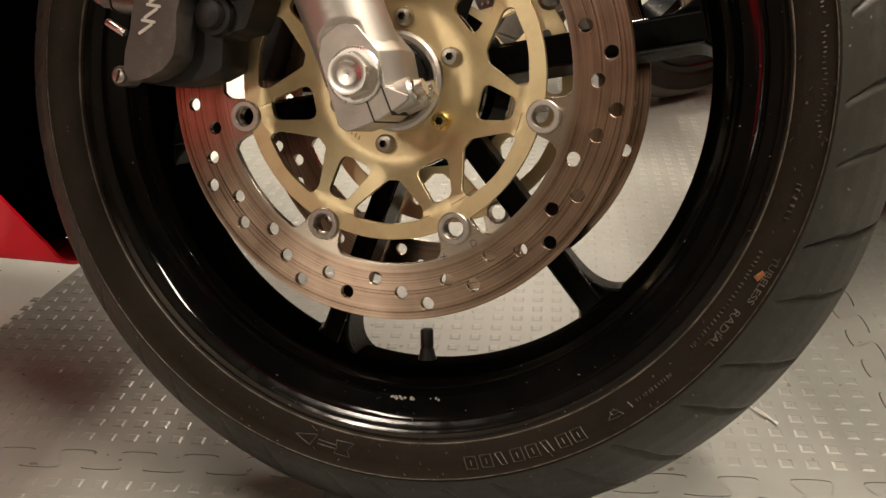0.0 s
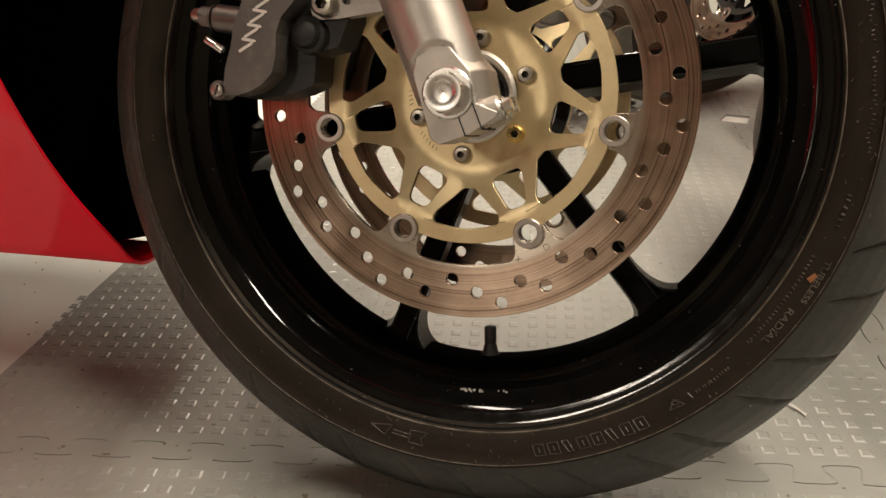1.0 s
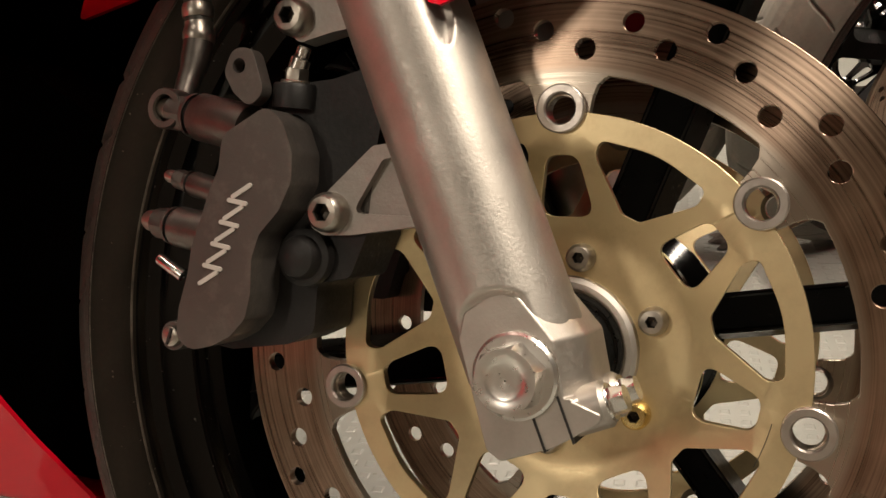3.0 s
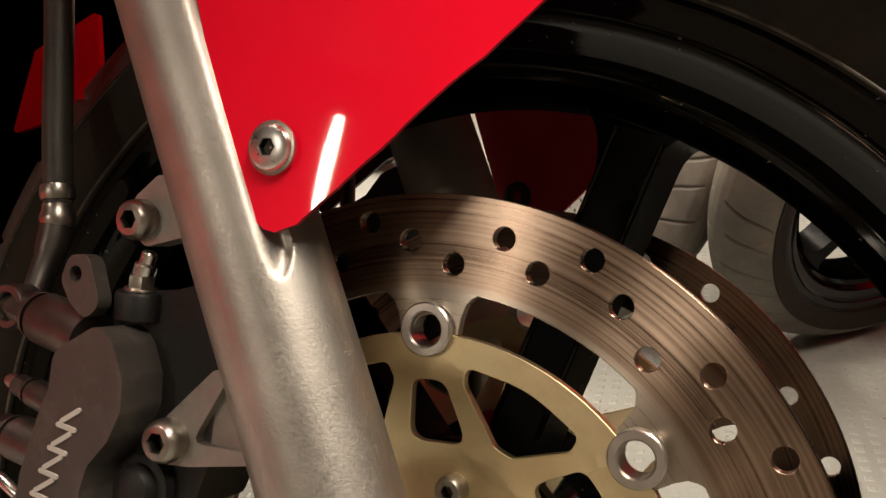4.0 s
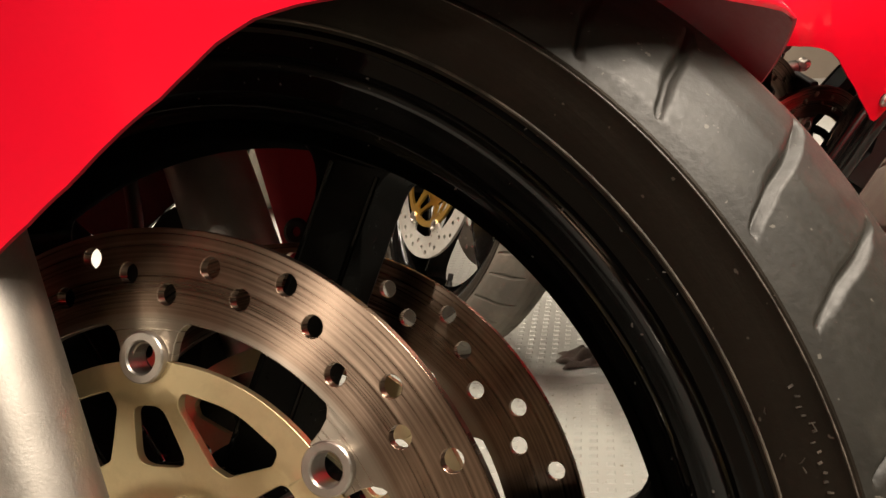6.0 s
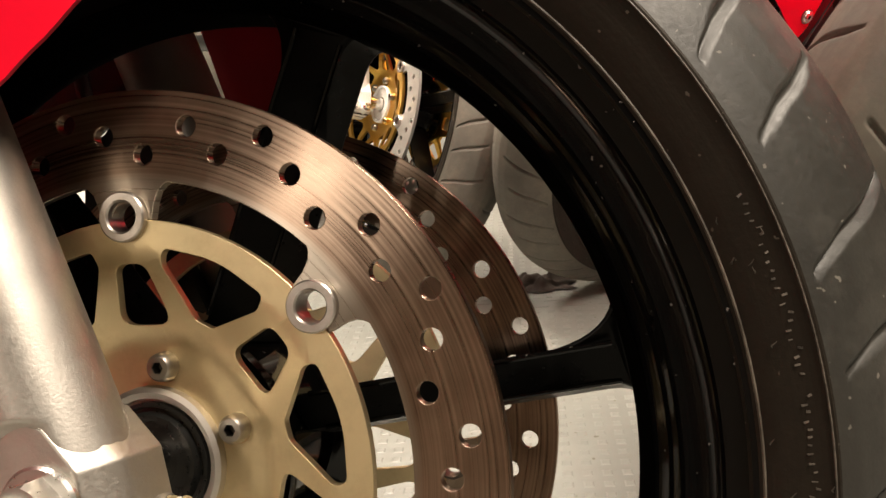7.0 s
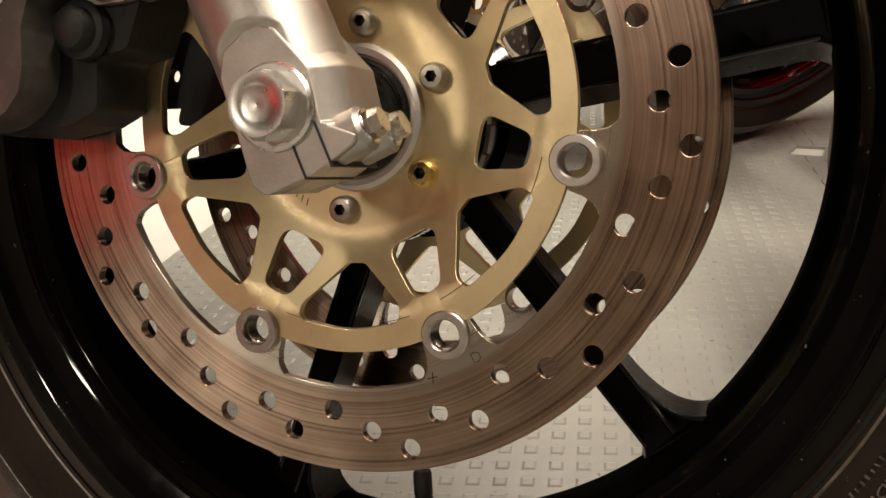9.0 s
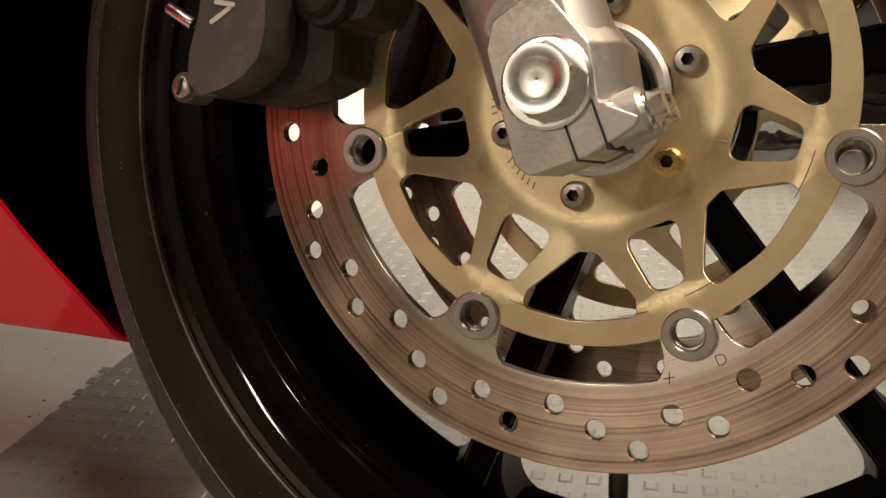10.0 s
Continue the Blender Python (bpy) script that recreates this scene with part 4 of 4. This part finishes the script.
def build_fairing():
    """A belly pan: one side from its rounded keel up to the flank, with a forward edge that stands almost upright."""
    #        x front, y,     z
    front = [(-0.3300, 0.0900, -0.1400), (-0.3120, 0.0600, -0.1465), (-0.3060, 0.0300, -0.1485), (-0.3090, 0.0160, -0.1440), (-0.3150, 0.0060, -0.1300), (-0.3264, -0.0070, -0.1100), (-0.3357, -0.0210, -0.0900),
             (-0.3446, -0.0420, -0.0600), (-0.3491, -0.0630, -0.0300), (-0.3510, -0.0840, 0.0000), (-0.3530, -0.1050, 0.0350), (-0.3580, -0.1350, 0.0950), (-0.3700, -0.1550, 0.1600), (-0.3900, -0.1750, 0.2500),
             (-0.4200, -0.1850, 0.3600), (-0.4500, -0.1800, 0.4800)]
    bm = bmesh.new()
    rows = []
    for p in smooth_path([Vector(q) for q in front], 5):
        row = []
        for k in range(17):
            u = (k / 16) ** 1.4
            x = p.x + (-1.15 - p.x) * u
            flare = 0.04 + 0.10 * max(0.0, p.z + 0.15) + 0.16 * min(max((p.z + 0.06) / 0.10, 0.0), 1.0) * min(max((0.30 - p.z) / 0.20, 0.0), 1.0)
            row.append(bm.verts.new((x, p.y - flare * math.sin(u * 2.2) * (1 if p.y < 0.02 else 0.3), p.z + 0.010 * u)))
        rows.append(row)
    for p, q in zip(rows, rows[1:]):
        for k in range(16):
            bm.faces.new((p[k], p[k + 1], q[k + 1], q[k]))
    f = part("belly_fairing", bm, RED, bike, "glossy red belly fairing with slanted front edge", angle=50)
    s = f.modifiers.new("thick", "SOLIDIFY")
    s.thickness, s.offset = 0.003, 0
    return f


fairing = build_fairing()
# out of view; nose made long and wide to keep lamplight off the upper fork
COWL = [(0.205, 0.58, 0.015, 0.02), (0.180, 0.58, 0.240, 0.06), (0.110, 0.59, 0.345, 0.10), (-0.060, 0.61, 0.360, 0.13), (-0.200, 0.58, 0.350, 0.17), (-0.350, 0.54, 0.300, 0.20),
        (-0.500, 0.50, 0.230, 0.21), (-0.700, 0.46, 0.200, 0.20), (-0.900, 0.46, 0.150, 0.15), (-1.000, 0.46, 0.020, 0.02)]
part("upper_fairing", loft(COWL), RED, bike, "unseen glossy red nose fairing and tank, widened to shade the fork", angle=60)
# dark sheets behind the wheel; MATTE paints the shade there
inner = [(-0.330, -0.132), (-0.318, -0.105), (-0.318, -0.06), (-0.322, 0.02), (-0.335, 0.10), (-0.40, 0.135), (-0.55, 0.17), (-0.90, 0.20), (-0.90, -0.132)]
part("inner_panel", plate(inner, [], 0.030, 0.18), MATTE, bike, "black inner fairing and engine front, darkened for shade", bevel=0.004)
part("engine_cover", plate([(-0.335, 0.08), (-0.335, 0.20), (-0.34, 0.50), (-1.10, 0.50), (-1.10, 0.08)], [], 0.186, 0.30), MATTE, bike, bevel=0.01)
part("side_panel", plate(rounded([(-0.478, 0.196), (-0.385, 0.221), (-0.395, 0.29), (-0.458, 0.262)], 0.004, 3), [], 0.150, 0.155), RED, bike, "corner of a red side fairing", bevel=0.001)

# ---------------------------------------------------------------- floor mats
CUT, SLANT, U0, V0 = -0.499, 0.1115, -0.541, 0.0203     # the mats are cut off aslant
PATCH = 0.926


def dovetail(a, b, n, side):
    """Points from a to b along one edge with rounded interlocking teeth."""
    a, b = Vector(a), Vector(b)
    d = (b - a) / n
    t = Vector((-d.y, d.x)).normalized() * 0.0115 * side
    out = []
    tooth = ((-0.09, 0.55), (-0.05, 1), (0.46, 1), (0.52, 0.60), (0.41, -0.60), (0.43, -1), (1.03, -1), (1.09, -0.60))
    for i in range(n):
        out += [a + d * (i + u) + t * h for u, h in tooth if 0.04 < i + u < n - 0.04]
    soft = [out[0]]
    for p, q in zip(out, out[1:]):
        soft += [p * 0.75 + q * 0.25, p * 0.25 + q * 0.75]
    return soft + [out[-1]]


def floor_patch(u0, v0, u1, v1, teeth, slant=0.0):
    """One mat, its teeth on the edges named in teeth (s, e, n, w)."""
    c = [(u0 + slant * v0, v0), (u1, v0), (u1, v1), (u0 + slant * v1, v1)]
    loop = []
    for k, side in enumerate("senw"):
        a, b = c[k], c[(k + 1) % 4]
        if side in teeth:
            n = max(1, round((Vector(b) - Vector(a)).length / 0.0514))
            pts = dovetail(a, b, n, 1)
            if k >= 2:
                pts = list(reversed(dovetail(b, a, n, 1)))
            loop += pts
        else:
            loop.append(Vector(a))
    gap = 0.00055
    cx, cy = (u0 + u1) / 2, (v0 + v1) / 2
    loop = [(cx + (p[0] - cx) * (1 - 2 * gap / (u1 - u0)), cy + (p[1] - cy) * (1 - 2 * gap / (v1 - v0))) for p in loop]
    bm = plate([(x, y) for x, y in loop], [], -0.0, MAT_H)
    # plate() works in xz: lay it down
    bmesh.ops.transform(bm, matrix=GM @ Matrix(((1, 0, 0, 0), (0, 0, 1, 0), (0, -1, 0, 0), (0, 0, 0, 1))), verts=bm.verts[:])
    return bm


mats = tagged(new("floor_mat"), "grey interlocking rubber floor mats with small raised squares", "floor mat", "", "structure")
mats["kind"] = "structure"
for iu in range(0, 3):
    for iv in range(-2, 3):
        u, v = U0 + iu * PATCH, V0 + iv * PATCH
        cut = CUT if iu == 0 else u
        teeth = "sn" + ("e" if iu < 2 else "") + ("w" if iu > 0 else "")
        ob = mesh_ob("floor_tile", floor_patch(cut, v, u + PATCH, v + PATCH, teeth, 0.0 if iu else SLANT), MAT, False)
        ob.parent = mats


def studs():
    """Small raised squares on the mats near the wheel."""
    vs, fs = [], []
    pitch, w, h = PATCH / 48, 0.0052, 0.0006
    for iu in range(0, 24 * 4):
        for iv in range(-24, 24 * 4):
            u, v = U0 + (iu + 0.5) * pitch, V0 + (iv + 0.5) * pitch
            if (iu % 48) in (0, 47) or (iv % 48) in (0, 47) or u < CUT + SLANT * v + 0.012:
                continue
            k = len(vs)
            for q, z in ((w, 0.0), (w * 0.66, h)):
                vs += [(u - q, v - q, z), (u + q, v - q, z), (u + q, v + q, z), (u - q, v + q, z)]
            fs += [(k + 4, k + 5, k + 6, k + 7)] + [(k + i, k + (i + 1) % 4, k + 4 + (i + 1) % 4, k + 4 + i) for i in range(4)]
    me = bpy.data.meshes.new("mat_studs")
    me.from_pydata(vs, [], fs)
    me.materials.append(MAT)
    ob = new("mat_studs", me)
    ob.matrix_world = GM
    return tagged(ob, "small raised squares of the grey mats", "floor mat", "", "stuff")


studs()


# ---------------------------------------------------------------- marks on the tyre
def wall_y(r):
    """The face of the near sidewall at radius r."""
    return YC - WIDE * float(np.interp(r, [0.2325, 0.2400, 0.2480, 0.2540, 0.2552], [0.0545, 0.0585, 0.0612, 0.0622, 0.0634]))


def ridge(corners, pen=0.00042, mat=None, name="sidewall_mark", closed=False):
    """A thin moulded ridge along (degrees, radius) corners on the sidewall."""
    corners = corners + corners[:1] if closed else corners
    pts = []
    for (a0, r0), (a1, r1) in zip(corners, corners[1:]):
        n = max(1, int(abs(a1 - a0) / 0.6))
        pts += [(a0 + (a1 - a0) * k / n, r0 + (r1 - r0) * k / n) for k in range(n)]
    pts.append(corners[-1])
    return part(name, tube([pol(r, a, wall_y(r) - 0.0001) for a, r in pts], pen, 6), mat or RIDGE, tyre)


def sidewall_bars(a0, a1, r, h, n, mat, seed=1, pen=0.0007, stray=0.0):
    """Moulded writing that cannot be read: a row of thin plain bars along the sidewall."""
    rnd = random.Random(seed)
    for i in range(n):
        a = a0 + (a1 - a0) * (i + 0.5 + rnd.uniform(-0.15, 0.15)) / n
        rr = r + rnd.uniform(-stray, stray)
        m = Matrix.Translation(pol(rr, a, wall_y(rr))) @ pose(0, 0, 0, 0, 90 - a + rnd.uniform(-14, 14) * (1 + 400 * stray)) @ pose(0, 0, 0, -14)
        part("sidewall_mark", bar(pen * rnd.uniform(1.0, 2.2), 0.0008, h * rnd.uniform(0.6, 1.0), m), mat, tyre, smooth=False)


def lettering(word, a0, a1, r, h, mat):
    """Raised letters along the sidewall, their tops outwards."""
    cu = bpy.data.curves.new("letters", "FONT")
    cu.body, cu.size, cu.extrude, cu.resolution_u = word, 1.0, 0.03, 3
    ob = bpy.data.objects.new("letters", cu)
    me = bpy.data.meshes.new_from_object(ob)
    bm = bmesh.new()
    bm.from_mesh(me)
    bpy.data.objects.remove(ob)
    bpy.data.meshes.remove(me)
    wide, tall = max(v.co.x for v in bm.verts), max(v.co.y for v in bm.verts)
    for v in bm.verts:
        rr = r + h * (v.co.y / tall - 0.5)
        v.co = pol(rr, a0 + (a1 - a0) * v.co.x / wide, wall_y(rr) - 0.00025 - v.co.z * 0.012)
    return part("lettering", bm, mat, tyre, "small raised lettering", smooth=False)


# maker's mark: a row of slanted outlined blocks
for k in range(8):
    a = -77.2 + 2.42 * k
    if k % 3 == 2:
        ridge([(a, 0.2425), (a + 0.9, 0.2502), (a + 1.7, 0.2502), (a + 1.0, 0.2425)], closed=True)
    else:
        ridge([(a, 0.2425), (a + 0.35, 0.2500), (a + 2.05, 0.2504), (a + 1.75, 0.2425)], closed=True)
        ridge([(a + 0.95, 0.2446), (a + 1.12, 0.2482)], 0.0005)
# outlined arrow that gives the rolling direction
ridge([(-105.2, 0.2440), (-101.6, 0.2398), (-102.4, 0.2478)], closed=True)
for r in (0.2428, 0.2452):
    ridge([(-101.2, r), (-98.2, r)], 0.0005)
ridge([(-98.3, 0.2398), (-95.2, 0.2392), (-96.2, 0.2440), (-95.6, 0.2482), (-98.2, 0.2478), (-98.0, 0.2440)], closed=True)
# certification sign and stroke
ridge([(-54.3, 0.2468), (-51.9, 0.2478), (-53.0, 0.2420)], closed=True)
ridge([(-53.6, 0.2430), (-52.4, 0.2434), (-52.6, 0.2456), (-53.4, 0.2452)], closed=True)
ridge([(-50.6, 0.2432), (-50.3, 0.2470)], 0.0005)
sidewall_bars(-49.5, -43.0, 0.2455, 0.0030, 12, MARK, 3, 0.0005)
sidewall_bars(-38.7, -22.0, 0.2417, 0.0030, 24, MARK, 4, 0.00045)
lettering("RADIAL", -30.5, -37.0, 0.2480, 0.0040, MARK)
lettering("TUBELESS", -22.0, -29.0, 0.2508, 0.0036, MARK)
sidewall_bars(-17.4, -11.8, 0.2470, 0.0056, 6, MARK, 7, 0.0007)
sidewall_bars(-6.3, 8.0, 0.2490, 0.0022, 22, MARK, 8, 0.0004, 0.0012)
sidewall_bars(9.0, 24.0, 0.2490, 0.0020, 22, MARK, 11, 0.0004, 0.0012)
# pale rubbed lines where the bead meets the rim and along the shoulder
part("bead_line", lathe([(0.2333, wall_y(0.2333) - 0.0002), (0.2338, wall_y(0.2338) - 0.0007), (0.2344, wall_y(0.2344) - 0.0002)], 256), LINE, tyre, "pale rubbed line round the bead")
part("shoulder_line", lathe([(0.2551, wall_y(0.2551) - 0.0001), (0.2554, wall_y(0.2552) - 0.0006), (0.2558, wall_y(0.2552) - 0.0002)], 256), MARK, tyre, "pale rubbed line along the shoulder")
# mould hairs
hairs = random.Random(21)
for k in range(46):
    a, r = hairs.choice((-108, -85, -56, -35, -5, 18)) + hairs.uniform(-9, 9), hairs.choice((0.2370, 0.2425, 0.2500, 0.2535)) + hairs.uniform(-0.001, 0.001)
    o = pol(r, a, wall_y(r))
    part("mould_hair", tube([o, o + Vector((hairs.uniform(-0.0006, 0.0006), -0.0012, 0.0006)), o + Vector((hairs.uniform(-0.0016, 0.0016), -0.0020, 0.0022))], [0.0003, 0.00028, 0.00015], 5), MARK, tyre)
CHIP = surface("chipped_paint", (0.42, 0.40, 0.37), (0.55, 0.53, 0.50), (0.5, 0.7), 0.3, 90, 600, 0.2)
chips = random.Random(7)
for i in range(12):
    r, a = 0.2080 + chips.uniform(-0.0008, 0.0008), (-88.6 if i < 8 else -82.0) + chips.uniform(-2.4, 2.4) * (1 if i < 8 else 0.5)
    flake = circle(0, 0, chips.uniform(0.0006, 0.0016), 6)
    flake = [(x * chips.uniform(0.6, 1.5), z * chips.uniform(0.4, 1.0)) for x, z in flake]
    bm = plate(flake, [], -0.0004, 0.0006)
    spin(bm, Matrix.Translation(pol(r, a, YC - 0.0342)) @ pose(0, 0, 0, 0, chips.uniform(0, 90)))
    part("paint_chip", bm, CHIP, rim, smooth=False)
part("rust_smear", bar(0.0060, 0.0008, 0.0035, Matrix.Translation(pol(0.2474, -25.2, wall_y(0.2474) - 0.0002)) @ pose(0, 0, 0, 0, 140) @ pose(0, 0, 0, -12)), RUST, tyre, "small orange smear", smooth=False)

# ---------------------------------------------------------------- other motorcycles parked behind
BLACKFORK = surface("black_fork_paint", (0.006, 0.006, 0.006), (0.009, 0.009, 0.008), (0.12, 0.2), 0.0, 20, 90, 0.02, 0.0002, 0.6)
DUSTY = surface("dusty_old_tread", (0.085, 0.077, 0.065), (0.15, 0.135, 0.11), (0.6, 0.75), 0.0, 9, 300, 0.4, dust=0.5, dust_colour=(0.26, 0.22, 0.17))
PALESTEEL = surface("pale_disc_steel", (0.60, 0.58, 0.54), (0.70, 0.68, 0.64), (0.4, 0.5), 0.8, 30, 500, 0.1)
RICHGOLD = surface("orange_gold_anodised", (0.70, 0.42, 0.08), (0.78, 0.50, 0.12), (0.3, 0.4), 1.0, 22, 400, 0.1)
MESHES = {}


def clone(ob, parent, swap):
    """Another motorcycle's copy of a part, in that motorcycle's colours."""
    mat = swap.get(ob.data.materials[0].name, ob.data.materials[0])
    key = (ob.data.name, mat.name)
    if key not in MESHES:
        me = ob.data.copy()
        for k in range(len(me.materials)):
            me.materials[k] = swap.get(me.materials[k].name, me.materials[k])
        MESHES[key] = me
    c = new(ob.name.split(".")[0], MESHES[key])
    c.parent = parent
    for md in ob.modifiers:
        if md.type == "SOLIDIFY":
            m2 = c.modifiers.new("thick", "SOLIDIFY")
            m2.thickness, m2.offset, m2.material_offset, m2.material_offset_rim = md.thickness, md.offset, md.material_offset, md.material_offset_rim
    for k in ob.children:
        if k.name.split(".")[0] not in ("sidewall_mark", "rust_smear", "lettering", "mould_hair", "paint_chip", "bead_line", "shoulder_line"):
            clone(k, c, swap)
    return c


BODY = [(-0.300, -0.02, 0.015, 0.04), (-0.325, 0.04, 0.060, 0.13), (-0.380, 0.13, 0.095, 0.24), (-0.480, 0.20, 0.120, 0.33), (-0.650, 0.24, 0.130, 0.37), (-0.850, 0.26, 0.125, 0.34),
        (-1.050, 0.31, 0.110, 0.22), (-1.250, 0.38, 0.090, 0.12), (-1.420, 0.43, 0.055, 0.06), (-1.480, 0.45, 0.015, 0.02)]


def rear_end(root, tread):
    """Rear wheel, swingarm, seat and handlebar of a motorcycle."""
    c = (-1.40, 0, 0)
    wheel = [(0.222, -0.060), (0.245, -0.082), (0.270, -0.078), (0.288, -0.055), (0.297, -0.025), (0.300, 0.0), (0.297, 0.025), (0.288, 0.055), (0.270, 0.078), (0.245, 0.082), (0.222, 0.060)]
    part("rear_tyre", lathe(wheel, 72, c, True), tread, root)
    part("rear_rim", lathe([(0.195, -0.03), (0.226, -0.060), (0.228, 0.0), (0.226, 0.060), (0.195, 0.03)], 72, c, True), RIM, root)
    part("rear_hub", lathe([(0.012, -0.05), (0.055, -0.05), (0.060, 0.0), (0.055, 0.05), (0.012, 0.05)], 40, c, True), RIM, root)
    for k in range(5):
        p, q = pol(0.05, 20 + 72 * k), pol(0.20, 20 + 72 * k)
        part("rear_spoke", tube([Vector(c) + p, Vector(c) + (p + q) / 2, Vector(c) + q], [0.018, 0.014, 0.018], 12), RIM, root)
    for y in (-0.105, 0.105):
        part("swingarm", tube(smooth_path([(-0.80, y * 0.7, 0.06), (-1.05, y, 0.05), (-1.43, y, 0.0)], 4), 0.020, 14), BLACK, root)
    part("seat", loft([(-0.72, 0.585, 0.02, 0.01), (-0.80, 0.585, 0.10, 0.035), (-1.00, 0.56, 0.11, 0.035), (-1.20, 0.53, 0.09, 0.03), (-1.30, 0.52, 0.02, 0.01)]), BLACK, root)
    for y in (-1, 1):
        part("handlebar", tube(smooth_path([(-0.16, y * 0.10, 0.70), (-0.20, y * 0.22, 0.69), (-0.26, y * 0.35, 0.67)], 4), 0.014, 14), BLACK, root)


def parked_bike(x, y, heading, swap, label, body_mat, lean=15, size=1.0):
    root = tagged(new("motorcycle"), label, "motorcycle", "parked motorcycles")
    root.matrix_world = Matrix.Translation((x, y, 0.003)) @ pose(0, 0, 0, 0, 0, heading) @ pose(0, 0, 0, -lean) @ Matrix.Scale(size, 4)
    for ob in [o for o in bike.children if o.name.split(".")[0] in ("tyre", "rim", "brake_disc", "fork_leg", "front_fender", "bearing_collar", "axle", "brake_caliper")]:
        clone(ob, root, swap)
    part("fairing", loft(BODY), body_mat, root, angle=60)
    rear_end(root, DUSTY)
    if body_mat is WHITE:
        part("side_panel", plate(rounded([(-0.325, 0.02), (-0.37, 0.20), (-0.345, 0.42), (-0.47, 0.50), (-0.47, 0.02)], 0.02, 4), [], -0.128, 0.128), YELLOW, root, "yellow upper side panel", bevel=0.01)
    return root


TAIL = [(-0.80, 0.50, 0.02, 0.02), (-0.88, 0.50, 0.12, 0.08), (-1.10, 0.52, 0.12, 0.06), (-1.32, 0.58, 0.08, 0.05), (-1.46, 0.62, 0.02, 0.02)]
part("tail_fairing", loft(TAIL), RED, bike, angle=60)
rear_end(bike, DUSTY)
parked_bike(0.116, 1.098, -132, {"fork_alloy": BLACKFORK, "gold_anodised": BLACKFORK, "tread_rubber": DUSTY}, "red motorcycle with dusty tyre and black wheel", RED, 22)
parked_bike(-0.27, 1.04, -47, {"fork_alloy": WHITE, "tread_rubber": DUSTY, "red_gloss_paint": YELLOW, "gold_anodised": RICHGOLD, "disc_steel": PALESTEEL, "grey_anodised": RICHGOLD, "frosted_axle_steel": RICHGOLD}, "white and yellow motorcycle with gold brake discs", WHITE, 18, 0.93)
# added out of view as a red reflector for disc and fork
parked_bike(-1.08, -1.12, 4, {"fork_alloy": BLACKFORK, "gold_anodised": BLACKFORK}, "unseen red motorcycle with black fork, added for red reflections", RED, 4)
parked_bike(0.331, 0.624, -125, {"fork_alloy": BLACKFORK, "gold_anodised": BLACKFORK, "tread_rubber": DUSTY}, "red motorcycle with black fork and dusty tyre", RED, 22)

# ---------------------------------------------------------------- scraps on the floor
RAG = surface("dark_rag", (0.035, 0.022, 0.016), (0.07, 0.05, 0.04), (0.8, 0.95), 0.0, 60, 500, 0.4)


def rag(x, y, w, d, turn, seed):
    """A crumpled cloth lying flat, with its folds."""
    rnd = random.Random(seed)
    ph = [rnd.uniform(0, 6.28) for _ in range(6)]
    bm = bmesh.new()
    n, rows = 22, []
    for i in range(n):
        row = []
        for j in range(n):
            u, v = -1 + 2 * i / (n - 1), -1 + 2 * j / (n - 1)
            k = 1 + 0.16 * math.sin(5 * v + ph[0]) + 0.1 * math.sin(7 * u + ph[1])
            e = max(0.0, 1 - max(abs(u), abs(v)) ** 3)
            h = 0.002 + e * (0.010 + 0.006 * math.sin(6 * u + 3 * v + ph[2]) + 0.005 * math.sin(9 * v - 4 * u + ph[3]) + 0.003 * math.sin(15 * u + ph[4]))
            row.append(bm.verts.new((u * w * k, v * d * k, h)))
        rows.append(row)
    for p, q in zip(rows, rows[1:]):
        for k in range(n - 1):
            bm.faces.new((p[k], p[k + 1], q[k + 1], q[k]))
    ob = mesh_ob("cleaning_rag", bm, RAG, True, 80)
    ob.matrix_world = pose(x, y, 0.0, 0, 0, turn)
    return tagged(ob, "crumpled dark cleaning rag under the tyre", "rag")


rag(-0.012, 1.035, 0.05, 0.03, 20, 4)
thread = mesh_ob("thread_scrap", join(tube([(0, 0, 0.001), (0.016, -0.001, 0.0016), (0.031, 0.0005, 0.001)], 0.0006, 6), tube([(0.006, 0.0022, 0.001), (0.020, 0.0008, 0.0017), (0.032, -0.0014, 0.001)], 0.0006, 6)), WHITE)
thread.matrix_world = pose(0.2385, 0.165, 0.0008, 0, 0, -42)
tagged(thread, "thin white scrap of thread on the mat", "scrap")


def floor_specks():
    """Flakes of old paint and grit lying on the bare floor."""
    rnd = random.Random(12)
    vs, fs = [], []
    for i in range(130):
        x, y = rnd.uniform(-0.95, -0.43), rnd.uniform(-0.45, 0.5)
        r = rnd.uniform(0.0008, 0.0026) * (1.5 if i % 9 == 0 else 0.8)
        k, n = len(vs), 7
        vs += [(x + r * rnd.uniform(0.6, 1.2) * math.cos(6.2832 * q / n), y + r * rnd.uniform(0.5, 1.1) * math.sin(6.2832 * q / n), -MAT_H + 0.0002) for q in range(n)]
        vs.append((x, y, -MAT_H + 0.0012))
        fs += [(k + q, k + (q + 1) % n, k + n) for q in range(n)]
    me = bpy.data.meshes.new("floor_specks")
    me.from_pydata(vs, [], fs)
    me.materials.append(SPECK)
    return tagged(new("floor_specks", me), "scattered reddish brown flakes on the bare floor", "dirt", "", "stuff")


SPECK = surface("brown_flakes", (0.16, 0.045, 0.03), (0.24, 0.10, 0.07), (0.6, 0.8), 0.0, 60, 300, 0.1)
floor_specks()
